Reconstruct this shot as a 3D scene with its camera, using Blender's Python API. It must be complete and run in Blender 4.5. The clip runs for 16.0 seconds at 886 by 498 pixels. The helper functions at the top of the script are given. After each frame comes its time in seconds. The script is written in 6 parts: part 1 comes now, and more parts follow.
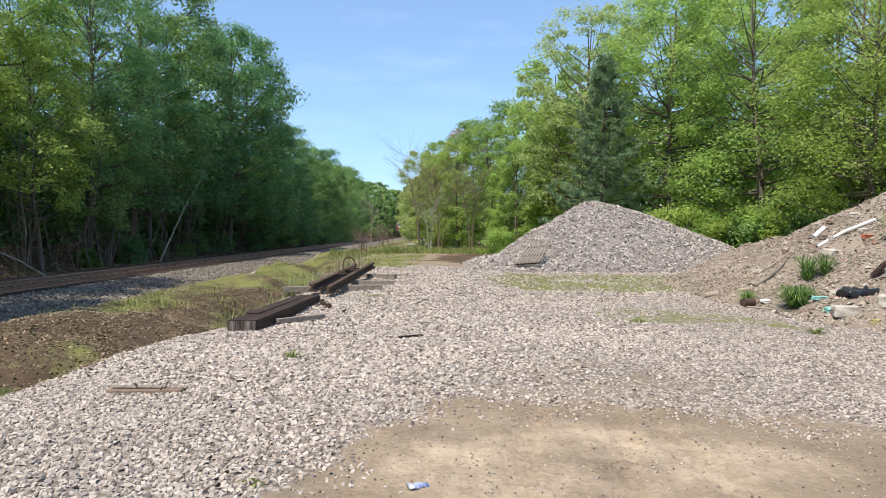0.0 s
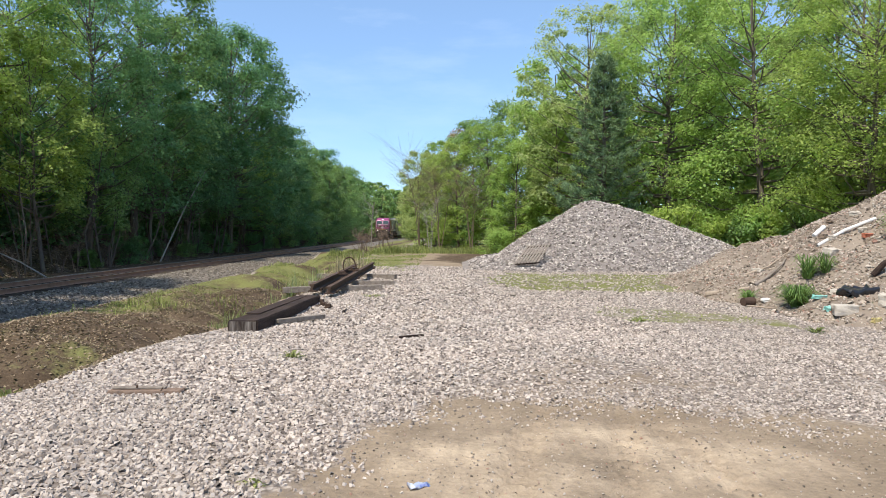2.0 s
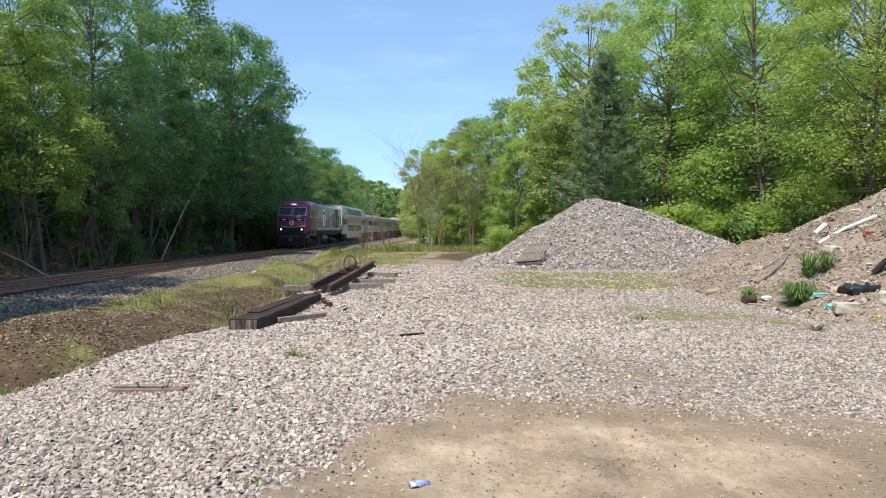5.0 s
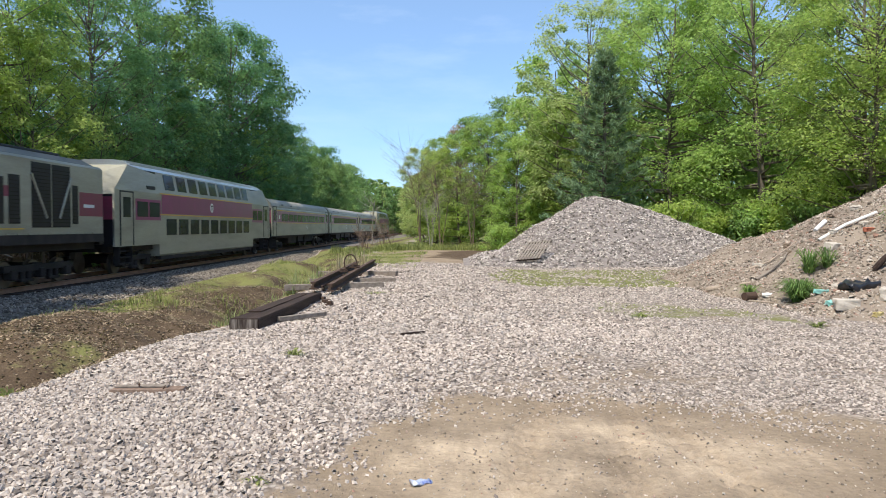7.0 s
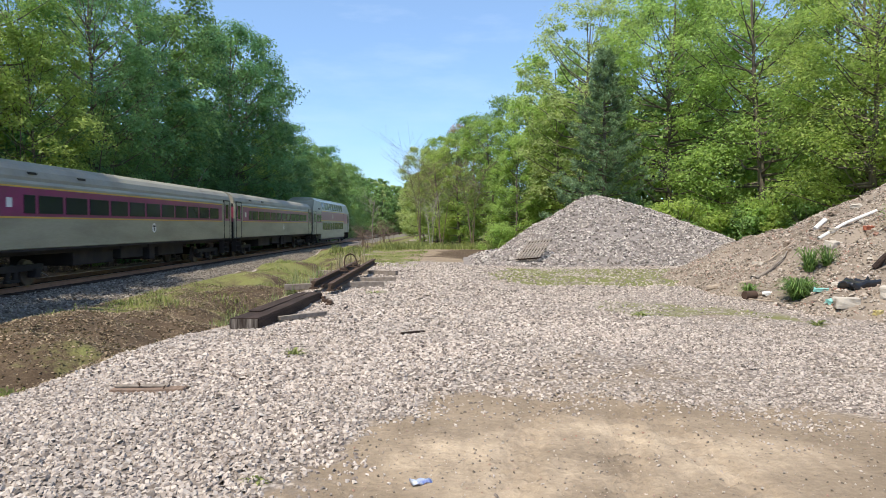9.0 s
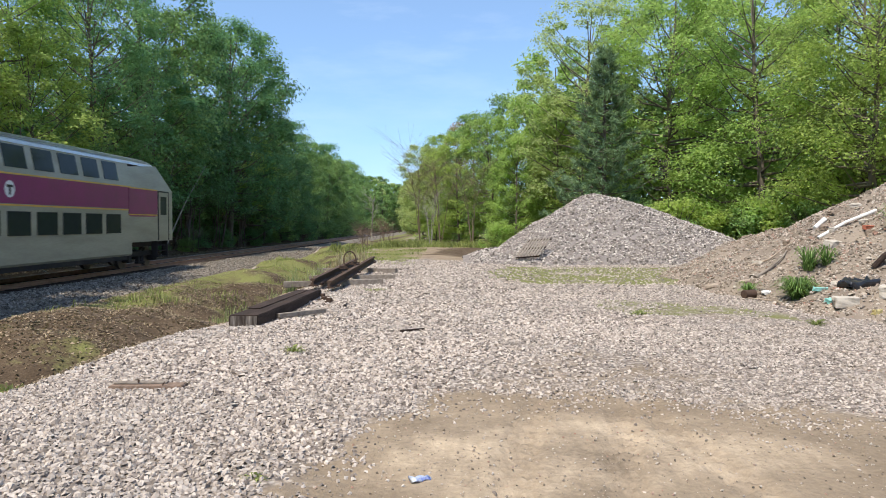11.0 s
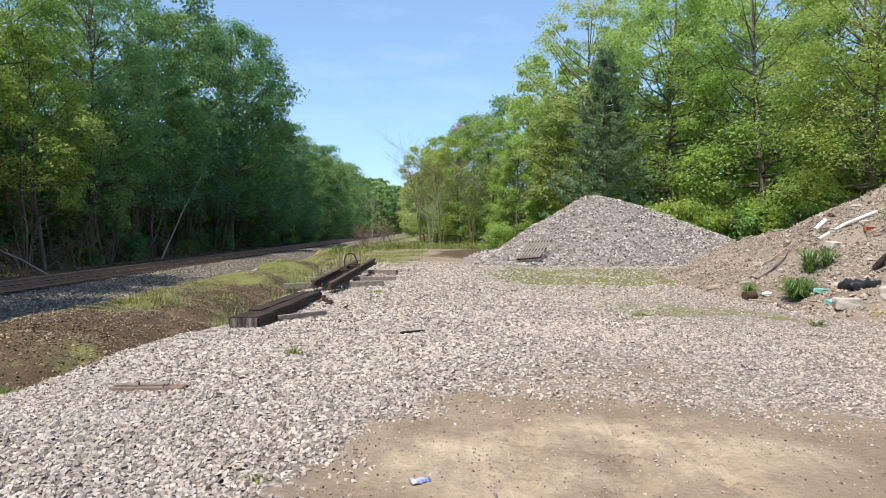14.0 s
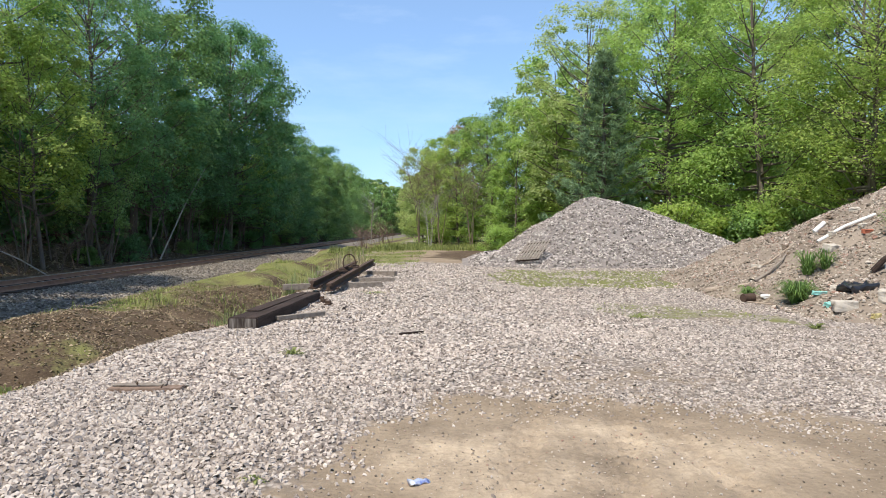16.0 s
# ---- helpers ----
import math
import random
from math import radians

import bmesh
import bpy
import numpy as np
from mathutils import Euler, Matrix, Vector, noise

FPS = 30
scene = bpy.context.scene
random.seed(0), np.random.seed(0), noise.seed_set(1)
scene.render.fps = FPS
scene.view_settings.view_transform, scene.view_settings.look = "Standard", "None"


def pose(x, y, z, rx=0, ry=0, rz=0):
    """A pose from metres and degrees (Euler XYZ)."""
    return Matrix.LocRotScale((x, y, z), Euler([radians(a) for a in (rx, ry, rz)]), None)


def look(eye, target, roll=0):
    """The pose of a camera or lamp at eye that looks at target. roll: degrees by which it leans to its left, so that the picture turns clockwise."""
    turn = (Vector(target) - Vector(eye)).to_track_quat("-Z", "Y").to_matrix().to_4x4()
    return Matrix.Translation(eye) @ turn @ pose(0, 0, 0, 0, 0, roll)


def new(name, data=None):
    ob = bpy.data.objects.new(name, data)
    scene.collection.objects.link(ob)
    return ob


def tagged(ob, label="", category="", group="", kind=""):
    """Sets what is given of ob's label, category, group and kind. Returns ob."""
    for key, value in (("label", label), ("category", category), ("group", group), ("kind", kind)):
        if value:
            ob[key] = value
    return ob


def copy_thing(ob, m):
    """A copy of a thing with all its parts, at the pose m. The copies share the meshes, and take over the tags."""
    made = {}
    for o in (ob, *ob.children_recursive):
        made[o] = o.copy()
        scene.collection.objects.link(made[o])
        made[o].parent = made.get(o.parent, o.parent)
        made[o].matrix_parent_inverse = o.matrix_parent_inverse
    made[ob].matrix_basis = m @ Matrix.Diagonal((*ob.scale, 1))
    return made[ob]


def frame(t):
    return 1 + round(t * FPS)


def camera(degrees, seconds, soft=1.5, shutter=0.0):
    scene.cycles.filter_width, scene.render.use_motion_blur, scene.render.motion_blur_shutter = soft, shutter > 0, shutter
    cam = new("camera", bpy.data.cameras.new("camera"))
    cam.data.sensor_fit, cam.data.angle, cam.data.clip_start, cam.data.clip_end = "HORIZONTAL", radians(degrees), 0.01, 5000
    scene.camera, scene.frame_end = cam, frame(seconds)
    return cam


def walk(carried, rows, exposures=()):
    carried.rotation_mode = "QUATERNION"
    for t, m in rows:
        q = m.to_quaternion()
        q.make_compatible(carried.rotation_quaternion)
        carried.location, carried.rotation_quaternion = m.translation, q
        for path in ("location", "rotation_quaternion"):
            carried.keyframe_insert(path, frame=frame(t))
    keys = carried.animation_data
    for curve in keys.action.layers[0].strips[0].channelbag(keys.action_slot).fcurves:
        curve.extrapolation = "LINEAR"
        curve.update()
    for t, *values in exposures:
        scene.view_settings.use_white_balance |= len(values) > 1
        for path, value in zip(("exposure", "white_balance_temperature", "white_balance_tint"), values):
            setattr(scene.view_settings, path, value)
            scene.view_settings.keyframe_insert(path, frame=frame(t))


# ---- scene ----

# ---------------------------------------------------------------- camera
cam = camera(62.58, 16.0, soft=0.65, shutter=0.12)
# seconds, x, z, tilt, turn, lean
ROWS = [
    (0, -0.0013, 1.6490, -1.500, 0.623, 0.571),
    (0.5, -0.0013, 1.6481, -1.517, 0.629, 0.547),
    (1, -0.0004, 1.6480, -1.525, 0.633, 0.511),
    (1.5, -0.0003, 1.6478, -1.514, 0.634, 0.472),
    (2, -0.0012, 1.6481, -1.503, 0.634, 0.426),
    (2.5, -0.0013, 1.6491, -1.503, 0.634, 0.368),
    (3, -0.0010, 1.6494, -1.512, 0.640, 0.341),
    (3.5, 0.0000, 1.6486, -1.537, 0.663, 0.350),
    (4, 0.0011, 1.6474, -1.577, 0.687, 0.364),
    (6.5, -0.0010, 1.6489, -1.726, 0.723, 0.227),
    (7, -0.0007, 1.6502, -1.767, 0.711, 0.069),
    (7.5, -0.0002, 1.6498, -1.801, 0.709, -0.020),
    (8, 0.0003, 1.6497, -1.820, 0.713, -0.013),
    (8.5, 0.0012, 1.6504, -1.830, 0.718, 0.000),
    (9, 0.0025, 1.6514, -1.835, 0.722, -0.039),
    (11.5, 0.0017, 1.6469, -2.002, 0.684, 0.203),
    (12, 0.0032, 1.6479, -1.970, 0.696, 0.198),
    (12.5, 0.0034, 1.6479, -1.943, 0.717, 0.189),
    (13, 0.0026, 1.6471, -1.920, 0.736, 0.173),
    (13.5, 0.0026, 1.6471, -1.890, 0.742, 0.147),
    (14, 0.0039, 1.6475, -1.858, 0.730, 0.115),
    (14.5, 0.0040, 1.6483, -1.852, 0.699, 0.132),
    (15, 0.0031, 1.6493, -1.858, 0.671, 0.225),
    (15.5, 0.0019, 1.6488, -1.828, 0.650, 0.307),
    (16, 0.0016, 1.6462, -1.750, 0.636, 0.315),
]
walk(cam, [(t, pose(x, 0, z, 90 + tilt, 0, turn) @ pose(0, 0, 0, 0, 0, lean)) for t, x, z, tilt, turn, lean in ROWS])

# ---------------------------------------------------------------- light
SUN_TO = Vector((-0.28, -0.38, 0.88)).normalized()
world = bpy.data.worlds.new("sky")
scene.world = world
world.use_nodes = True
wn = world.node_tree.nodes
sky = wn.new("ShaderNodeTexSky")
sky.sky_type = "NISHITA"
sky.sun_disc = False
sky.sun_elevation = math.asin(SUN_TO.z)
sky.sun_rotation = math.atan2(SUN_TO.x, SUN_TO.y)
sky.air_density, sky.dust_density, sky.ozone_density = 1.0, 0.1, 3.0
wn["Background"].inputs["Strength"].default_value = 0.145
wl = world.node_tree.links
w_tc, w_map, w_noise, w_ramp, w_mix = (wn.new(k) for k in ("ShaderNodeTexCoord", "ShaderNodeMapping", "ShaderNodeTexNoise", "ShaderNodeValToRGB", "ShaderNodeMix"))
w_map.inputs["Scale"].default_value = (1.2, 1.2, 5.0)
w_map.inputs["Rotation"].default_value = (0.25, 0.35, 0)
w_noise.inputs["Scale"].default_value, w_noise.inputs["Detail"].default_value, w_noise.inputs["Roughness"].default_value = 1.7, 7, 0.6
w_ramp.color_ramp.elements[0].position, w_ramp.color_ramp.elements[1].position = 0.46, 0.80
w_ramp.color_ramp.elements[1].color = (0.40, 0.40, 0.40, 1)
w_mix.data_type = "RGBA"
w_mix.inputs[7].default_value = (6.0, 6.6, 7.4, 1)
wl.new(w_tc.outputs["Generated"], w_map.inputs[0])
wl.new(w_map.outputs[0], w_noise.inputs["Vector"])
wl.new(w_noise.outputs[0], w_ramp.inputs[0])
wl.new(w_ramp.outputs[0], w_mix.inputs[0])
wl.new(sky.outputs[0], w_mix.inputs[6])
# the haze low over the wood is blue rather than white
w_sep, w_low, w_tint = wn.new("ShaderNodeSeparateXYZ"), wn.new("ShaderNodeValToRGB"), wn.new("ShaderNodeMix")
w_low.color_ramp.elements[0].position, w_low.color_ramp.elements[1].position = 0.02, 0.32
w_low.color_ramp.elements[0].color, w_low.color_ramp.elements[1].color = (0.50, 0.64, 0.86, 1), (1, 1, 1, 1)
w_tint.data_type, w_tint.blend_type = "RGBA", "MULTIPLY"
w_tint.inputs[0].default_value = 1.0
wl.new(w_tc.outputs["Generated"], w_sep.inputs[0])
wl.new(w_sep.outputs[2], w_low.inputs[0])
wl.new(w_mix.outputs[2], w_tint.inputs[6])
wl.new(w_low.outputs[0], w_tint.inputs[7])
wl.new(w_tint.outputs[2], wn["Background"].inputs["Color"])
sun_data = bpy.data.lights.new("sun", "SUN")
sun_data.energy, sun_data.angle, sun_data.color = 4.0, radians(0.53), (1.0, 0.92, 0.80)
sun = new("sun", sun_data)
sun.matrix_world = look(SUN_TO * 200, (0, 0, 0))
scene.view_settings.exposure = 0.52


# ---------------------------------------------------------------- materials
def mat(name, rough=0.8, metal=0.0, spec=0.3):
    m = bpy.data.materials.new(name)
    m.use_nodes = True
    b = m.node_tree.nodes["Principled BSDF"]
    b.inputs["Roughness"].default_value = rough
    b.inputs["Metallic"].default_value = metal
    b.inputs["Specular IOR Level"].default_value = spec
    return m, m.node_tree.nodes, m.node_tree.links, b


def ramp(n, stops, interpolation="LINEAR"):
    r = n.new("ShaderNodeValToRGB")
    r.color_ramp.interpolation = interpolation
    el = r.color_ramp.elements
    while len(el) < len(stops):
        el.new(0.5)
    for e, (p, c) in zip(el, stops):
        e.position, e.color = p, (*c, 1) if len(c) == 3 else c
    return r


def tex_noise(n, l, scale, detail=4, coord="Object", rough=0.55, stretch=None):
    tc = n.new("ShaderNodeTexCoord")
    t = n.new("ShaderNodeTexNoise")
    t.inputs["Scale"].default_value, t.inputs["Detail"].default_value = scale, detail
    t.inputs["Roughness"].default_value = rough
    if stretch:
        mp = n.new("ShaderNodeMapping")
        mp.inputs["Scale"].default_value = stretch
        l.new(tc.outputs[coord], mp.inputs["Vector"])
        l.new(mp.outputs[0], t.inputs["Vector"])
    else:
        l.new(tc.outputs[coord], t.inputs["Vector"])
    return t.outputs["Fac"]


def mix(n, l, fac, a, b, mode="MIX"):
    m = n.new("ShaderNodeMix")
    m.data_type, m.blend_type = "RGBA", mode
    for sock, v in ((m.inputs[0], fac), (m.inputs[6], a), (m.inputs[7], b)):
        if isinstance(v, bpy.types.NodeSocket):
            l.new(v, sock)
        elif isinstance(v, (int, float)):
            sock.default_value = v
        else:
            sock.default_value = (*v, 1)
    return m.outputs[2]


def sums(n, l, op, a, b=0.5, clamp=False):
    m = n.new("ShaderNodeMath")
    m.operation, m.use_clamp = op, clamp
    for sock, v in ((m.inputs[0], a), (m.inputs[1], b)):
        if isinstance(v, bpy.types.NodeSocket):
            l.new(v, sock)
        else:
            sock.default_value = v
    return m.outputs[0]


def bump(n, l, b, height, strength=0.5, distance=0.02):
    k = n.new("ShaderNodeBump")
    k.inputs["Strength"].default_value, k.inputs["Distance"].default_value = strength, distance
    l.new(height, k.inputs["Height"])
    l.new(k.outputs[0], b.inputs["Normal"])


def worn(name, colour, dirt=(0.12, 0.10, 0.085), amount=0.35, scale=1.2, rough=0.6, metal=0.0, fine=30, relief=0.15, spec=0.3, stretch=None):
    """Paint, wood or metal with dirt at two scales."""
    m, n, l, b = mat(name, rough, metal, spec)
    big = ramp(n, [(0.42, (0, 0, 0)), (0.72, (1, 1, 1))])
    l.new(tex_noise(n, l, scale, 5, stretch=stretch), big.inputs[0])
    small = tex_noise(n, l, fine, 3, stretch=stretch)
    f = sums(n, l, "MULTIPLY", big.outputs[0], amount)
    c = mix(n, l, f, colour, dirt)
    c = mix(n, l, 0.25, c, mix(n, l, small, (0.25, 0.25, 0.25), (0.8, 0.8, 0.8)), "OVERLAY")
    l.new(c, b.inputs["Base Color"])
    if relief:
        bump(n, l, b, small, relief, 0.01)
    return m


def leaf_mat(name, dark, light, thin=0.55):
    """Leaves: colour differs leaf by leaf, tree by tree and over the crown; light comes through them."""
    m, n, l, b = mat(name, 0.55, 0.0, 0.35)
    geo = n.new("ShaderNodeNewGeometry")
    info = n.new("ShaderNodeObjectInfo")
    clump = tex_noise(n, l, 0.9, 3)
    f = sums(n, l, "ADD", sums(n, l, "MULTIPLY", geo.outputs["Random Per Island"], 0.62),
             sums(n, l, "MULTIPLY", clump, 0.6))
    f = sums(n, l, "ADD", f, sums(n, l, "MULTIPLY", info.outputs["Random"], 0.2), True)
    r = ramp(n, [(0.28, tuple(c * 0.55 for c in dark)), (0.62, tuple((a + c) / 2 for a, c in zip(dark, light))), (0.95, tuple(min(c * 1.3, 0.8) for c in light))])
    l.new(f, r.inputs[0])
    l.new(r.outputs[0], b.inputs["Base Color"])
    t = n.new("ShaderNodeBsdfTranslucent")
    l.new(mix(n, l, 0.6 if thin > 0.6 else 0.35, r.outputs[0], (0.46, 0.60, 0.15)), t.inputs["Color"])
    mx = n.new("ShaderNodeMixShader")
    mx.inputs[0].default_value = thin
    l.new(b.outputs[0], mx.inputs[1])
    l.new(t.outputs[0], mx.inputs[2])
    l.new(mx.outputs[0], n["Material Output"].inputs["Surface"])
    return m


def stone_mat(name, stops, dust=(0.36, 0.32, 0.28)):
    m, n, l, b = mat(name, 0.9, 0, 0.2)
    geo = n.new("ShaderNodeNewGeometry")
    r = ramp(n, stops)
    l.new(geo.outputs["Random Per Island"], r.inputs[0])
    patch = ramp(n, [(0.45, (0, 0, 0)), (0.75, (0.55, 0.55, 0.55))])
    l.new(tex_noise(n, l, 0.6, 4), patch.inputs[0])
    c = mix(n, l, patch.outputs[0], r.outputs[0], dust)
    grain = tex_noise(n, l, 60, 3)
    c = mix(n, l, 0.35, c, mix(n, l, grain, (0.2, 0.2, 0.2), (0.8, 0.8, 0.8)), "OVERLAY")
    l.new(c, b.inputs["Base Color"])
    bump(n, l, b, grain, 0.4, 0.01)
    return m


def ground_mat():
    """The yard: stone dust, sandy soil, weeds, leaf litter and ballast, laid out by the zones of the sheet."""
    m, n, l, b = mat("ground_cover", 0.95, 0, 0.15)
    zone = n.new("ShaderNodeAttribute")
    zone.attribute_name = "zones"
    sep = n.new("ShaderNodeSeparateColor")
    l.new(zone.outputs["Color"], sep.inputs[0])
    rag = tex_noise(n, l, 1.6, 7, rough=0.65)
    fine = tex_noise(n, l, 22, 6, rough=0.7)
    speck = tex_noise(n, l, 90, 4, rough=0.7)
    vor = n.new("ShaderNodeTexVoronoi")
    vor.inputs["Scale"].default_value = 19
    tc = n.new("ShaderNodeTexCoord")
    l.new(tc.outputs["Object"], vor.inputs["Vector"])

    def edge(value):
        a = sums(n, l, "ADD", value, sums(n, l, "MULTIPLY", sums(n, l, "SUBTRACT", rag, 0.5), 0.9))
        a = sums(n, l, "ADD", a, sums(n, l, "MULTIPLY", sums(n, l, "SUBTRACT", fine, 0.5), 0.35))
        k = n.new("ShaderNodeMapRange")
        k.inputs[1].default_value, k.inputs[2].default_value = 0.38, 0.62
        l.new(a, k.inputs[0])
        return k.outputs[0]

    chips = ramp(n, [(0.0, (0.12, 0.10, 0.085)), (0.3, (0.39, 0.33, 0.28)), (0.7, (0.64, 0.555, 0.475)), (1.0, (0.22, 0.19, 0.165))])
    tint = n.new("ShaderNodeSeparateColor")
    l.new(vor.outputs["Color"], tint.inputs[0])
    l.new(tint.outputs[0], chips.inputs[0])
    gap = ramp(n, [(0.30, (0, 0, 0)), (0.62, (1, 1, 1))])
    l.new(vor.outputs["Distance"], gap.inputs[0])
    base = mix(n, l, 0.25, chips.outputs[0], mix(n, l, fine, (0.20, 0.165, 0.135), (0.52, 0.45, 0.40)))
    base = mix(n, l, sums(n, l, "MULTIPLY", gap.outputs[0], 0.7), base, (0.13, 0.105, 0.085))
    soil_r = ramp(n, [(0.34, (0.20, 0.155, 0.11)), (0.47, (0.35, 0.275, 0.195)), (0.60, (0.50, 0.395, 0.28))])
    l.new(tex_noise(n, l, 0.75, 9, rough=0.68), soil_r.inputs[0])
    soil = mix(n, l, 0.5, soil_r.outputs[0], mix(n, l, fine, (0.2, 0.2, 0.2), (0.8, 0.8, 0.8)), "OVERLAY")
    soil = mix(n, l, 0.25, soil, mix(n, l, speck, (0.1, 0.1, 0.1), (0.9, 0.9, 0.9)), "OVERLAY")
    streak = tex_noise(n, l, 5.0, 5, rough=0.6, stretch=(2.2, 0.35, 1.0))
    soil = mix(n, l, 0.42, soil, mix(n, l, streak, (0.1, 0.1, 0.1), (0.9, 0.9, 0.9)), "OVERLAY")
    # soil blends to a darker brown by a per-vertex value, with ragged edges
    dark_soil = n.new("ShaderNodeAttribute")
    dark_soil.attribute_name = "dark_soil"
    dark_fac = sums(n, l, "ADD", dark_soil.outputs["Fac"], sums(n, l, "MULTIPLY", sums(n, l, "SUBTRACT", rag, 0.5), 1.6))
    dark_fac_r = ramp(n, [(0.25, (0, 0, 0)), (0.85, (0.72, 0.72, 0.72))])
    l.new(dark_fac, dark_fac_r.inputs[0])
    soil = mix(n, l, dark_fac_r.outputs[0], soil, mix(n, l, fine, (0.145, 0.11, 0.078), (0.31, 0.24, 0.165)))
    weed = mix(n, l, fine, (0.075, 0.088, 0.03), (0.27, 0.265, 0.095))
    litter_r = ramp(n, [(0.34, (0.038, 0.026, 0.017)), (0.52, (0.105, 0.074, 0.048)), (0.70, (0.25, 0.187, 0.125))])
    l.new(sums(n, l, "ADD", sums(n, l, "MULTIPLY", fine, 0.4), sums(n, l, "ADD", sums(n, l, "MULTIPLY", speck, 0.25), sums(n, l, "MULTIPLY", rag, 0.35))), litter_r.inputs[0])
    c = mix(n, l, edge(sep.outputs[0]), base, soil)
    c = mix(n, l, edge(sep.outputs[2]), c, litter_r.outputs[0])
    c = mix(n, l, edge(sep.outputs[1]), c, weed)
    grey = mix(n, l, fine, (0.07, 0.062, 0.053), (0.26, 0.232, 0.20))
    c = mix(n, l, edge(zone.outputs["Alpha"]), c, grey)
    l.new(c, b.inputs["Base Color"])
    h = sums(n, l, "ADD", fine, sums(n, l, "MULTIPLY", vor.outputs["Distance"], 1.0))
    bump(n, l, b, sums(n, l, "ADD", h, sums(n, l, "MULTIPLY", speck, 0.8)), 0.6, 0.02)
    return m


GROUND = ground_mat()
GRAVEL = stone_mat("pink_grey_crushed_stone", [(0.0, (0.11, 0.09, 0.078)), (0.2, (0.30, 0.25, 0.212)), (0.55, (0.46, 0.39, 0.332)), (0.85, (0.62, 0.54, 0.465)), (1.0, (0.22, 0.19, 0.17))])
PILE = stone_mat("grey_crushed_stone", [(0.0, (0.09, 0.078, 0.07)), (0.35, (0.27, 0.235, 0.21)), (0.65, (0.42, 0.37, 0.33)), (1.0, (0.64, 0.58, 0.52))], (0.31, 0.26, 0.225))
BALLAST = stone_mat("dark_grey_ballast", [(0.0, (0.070, 0.058, 0.047)), (0.5, (0.200, 0.170, 0.138)), (1.0, (0.37, 0.325, 0.27))], (0.17, 0.145, 0.115))
RUBBLE = stone_mat("tan_rubble", [(0.0, (0.11, 0.09, 0.07)), (0.4, (0.31, 0.255, 0.20)), (0.8, (0.56, 0.49, 0.41)), (1.0, (0.32, 0.18, 0.13))], (0.27, 0.21, 0.155))
BARK = worn("grey_brown_bark", (0.17, 0.14, 0.115), (0.07, 0.055, 0.045), 0.7, 2.0, 0.95, fine=14, relief=0.6, stretch=(3, 3, 0.5))
PALE_BARK = worn("pale_grey_bark", (0.36, 0.33, 0.29), (0.16, 0.14, 0.12), 0.5, 2.0, 0.9, fine=14, relief=0.4)
LEAF_MID = leaf_mat("leaves_mid_green", (0.095, 0.185, 0.065), (0.260, 0.400, 0.140))
LEAF_DEEP = leaf_mat("leaves_deep_green", (0.045, 0.125, 0.065), (0.130, 0.290, 0.130))
LEAF_YELLOW = leaf_mat("leaves_yellow_green", (0.180, 0.260, 0.058), (0.420, 0.510, 0.140), 0.64)
LEAF_FRESH = leaf_mat("leaves_fresh_green", (0.150, 0.260, 0.060), (0.380, 0.520, 0.150), 0.64)
LEAF_OLIVE = leaf_mat("leaves_olive", (0.200, 0.250, 0.095), (0.470, 0.530, 0.230), 0.64)
LEAF_PINE = leaf_mat("pine_needles", (0.080, 0.150, 0.080), (0.230, 0.335, 0.180), 0.3)
LEAF_PINK = leaf_mat("pink_buds", (0.22, 0.13, 0.10), (0.42, 0.27, 0.22))
GRASS = leaf_mat("grass_blades", (0.095, 0.125, 0.035), (0.290, 0.310, 0.110), 0.4)
GRASS_LUSH = leaf_mat("lush_grass", (0.055, 0.115, 0.028), (0.160, 0.270, 0.065), 0.35)
LITTER = leaf_mat("fallen_leaves", (0.075, 0.048, 0.031), (0.27, 0.20, 0.13), 0.1)
TWIG_BARK = worn("brown_twig_bark", (0.20, 0.145, 0.11), (0.10, 0.07, 0.055), 0.5, 3, 0.95)
DITCH_GRASS = leaf_mat("pale_ditch_grass", (0.13, 0.17, 0.06), (0.34, 0.38, 0.18), 0.4)
STRAW = leaf_mat("dry_straw", (0.20, 0.155, 0.085), (0.42, 0.35, 0.22), 0.25)
PILE_FINES = worn("stone_dust", (0.24, 0.21, 0.19), (0.12, 0.105, 0.095), 0.5, 3.0, 0.95, fine=16, relief=0.8)
HEAP_DIRT = worn("tan_dirt", (0.27, 0.22, 0.17), (0.13, 0.10, 0.075), 0.7, 1.1, 0.95, fine=16, relief=0.8)


# ---------------------------------------------------------------- building helpers
RNG = np.random.default_rng(7)


def mesh_np(name, verts, faces, materials, smooth=False):
    """A mesh from numpy arrays of corners and of faces that all have the same number of corners."""
    me = bpy.data.meshes.new(name)
    verts, faces = np.asarray(verts, np.float32), np.asarray(faces, np.int32)
    k = faces.shape[1]
    me.vertices.add(len(verts))
    me.vertices.foreach_set("co", verts.ravel())
    me.loops.add(faces.size)
    me.loops.foreach_set("vertex_index", faces.ravel())
    me.polygons.add(len(faces))
    me.polygons.foreach_set("loop_start", np.arange(0, faces.size, k, dtype=np.int32))
    me.polygons.foreach_set("use_smooth", np.full(len(faces), smooth))
    for m in materials if isinstance(materials, (list, tuple)) else [materials]:
        me.materials.append(m)
    me.update(calc_edges=True)
    me.validate()
    return me


def thing(name, label, category, m=None, group="", kind=""):
    ob = new(name)
    ob.empty_display_size = 0.2
    ob.matrix_basis = m or Matrix()
    return tagged(ob, label, category, group, kind)


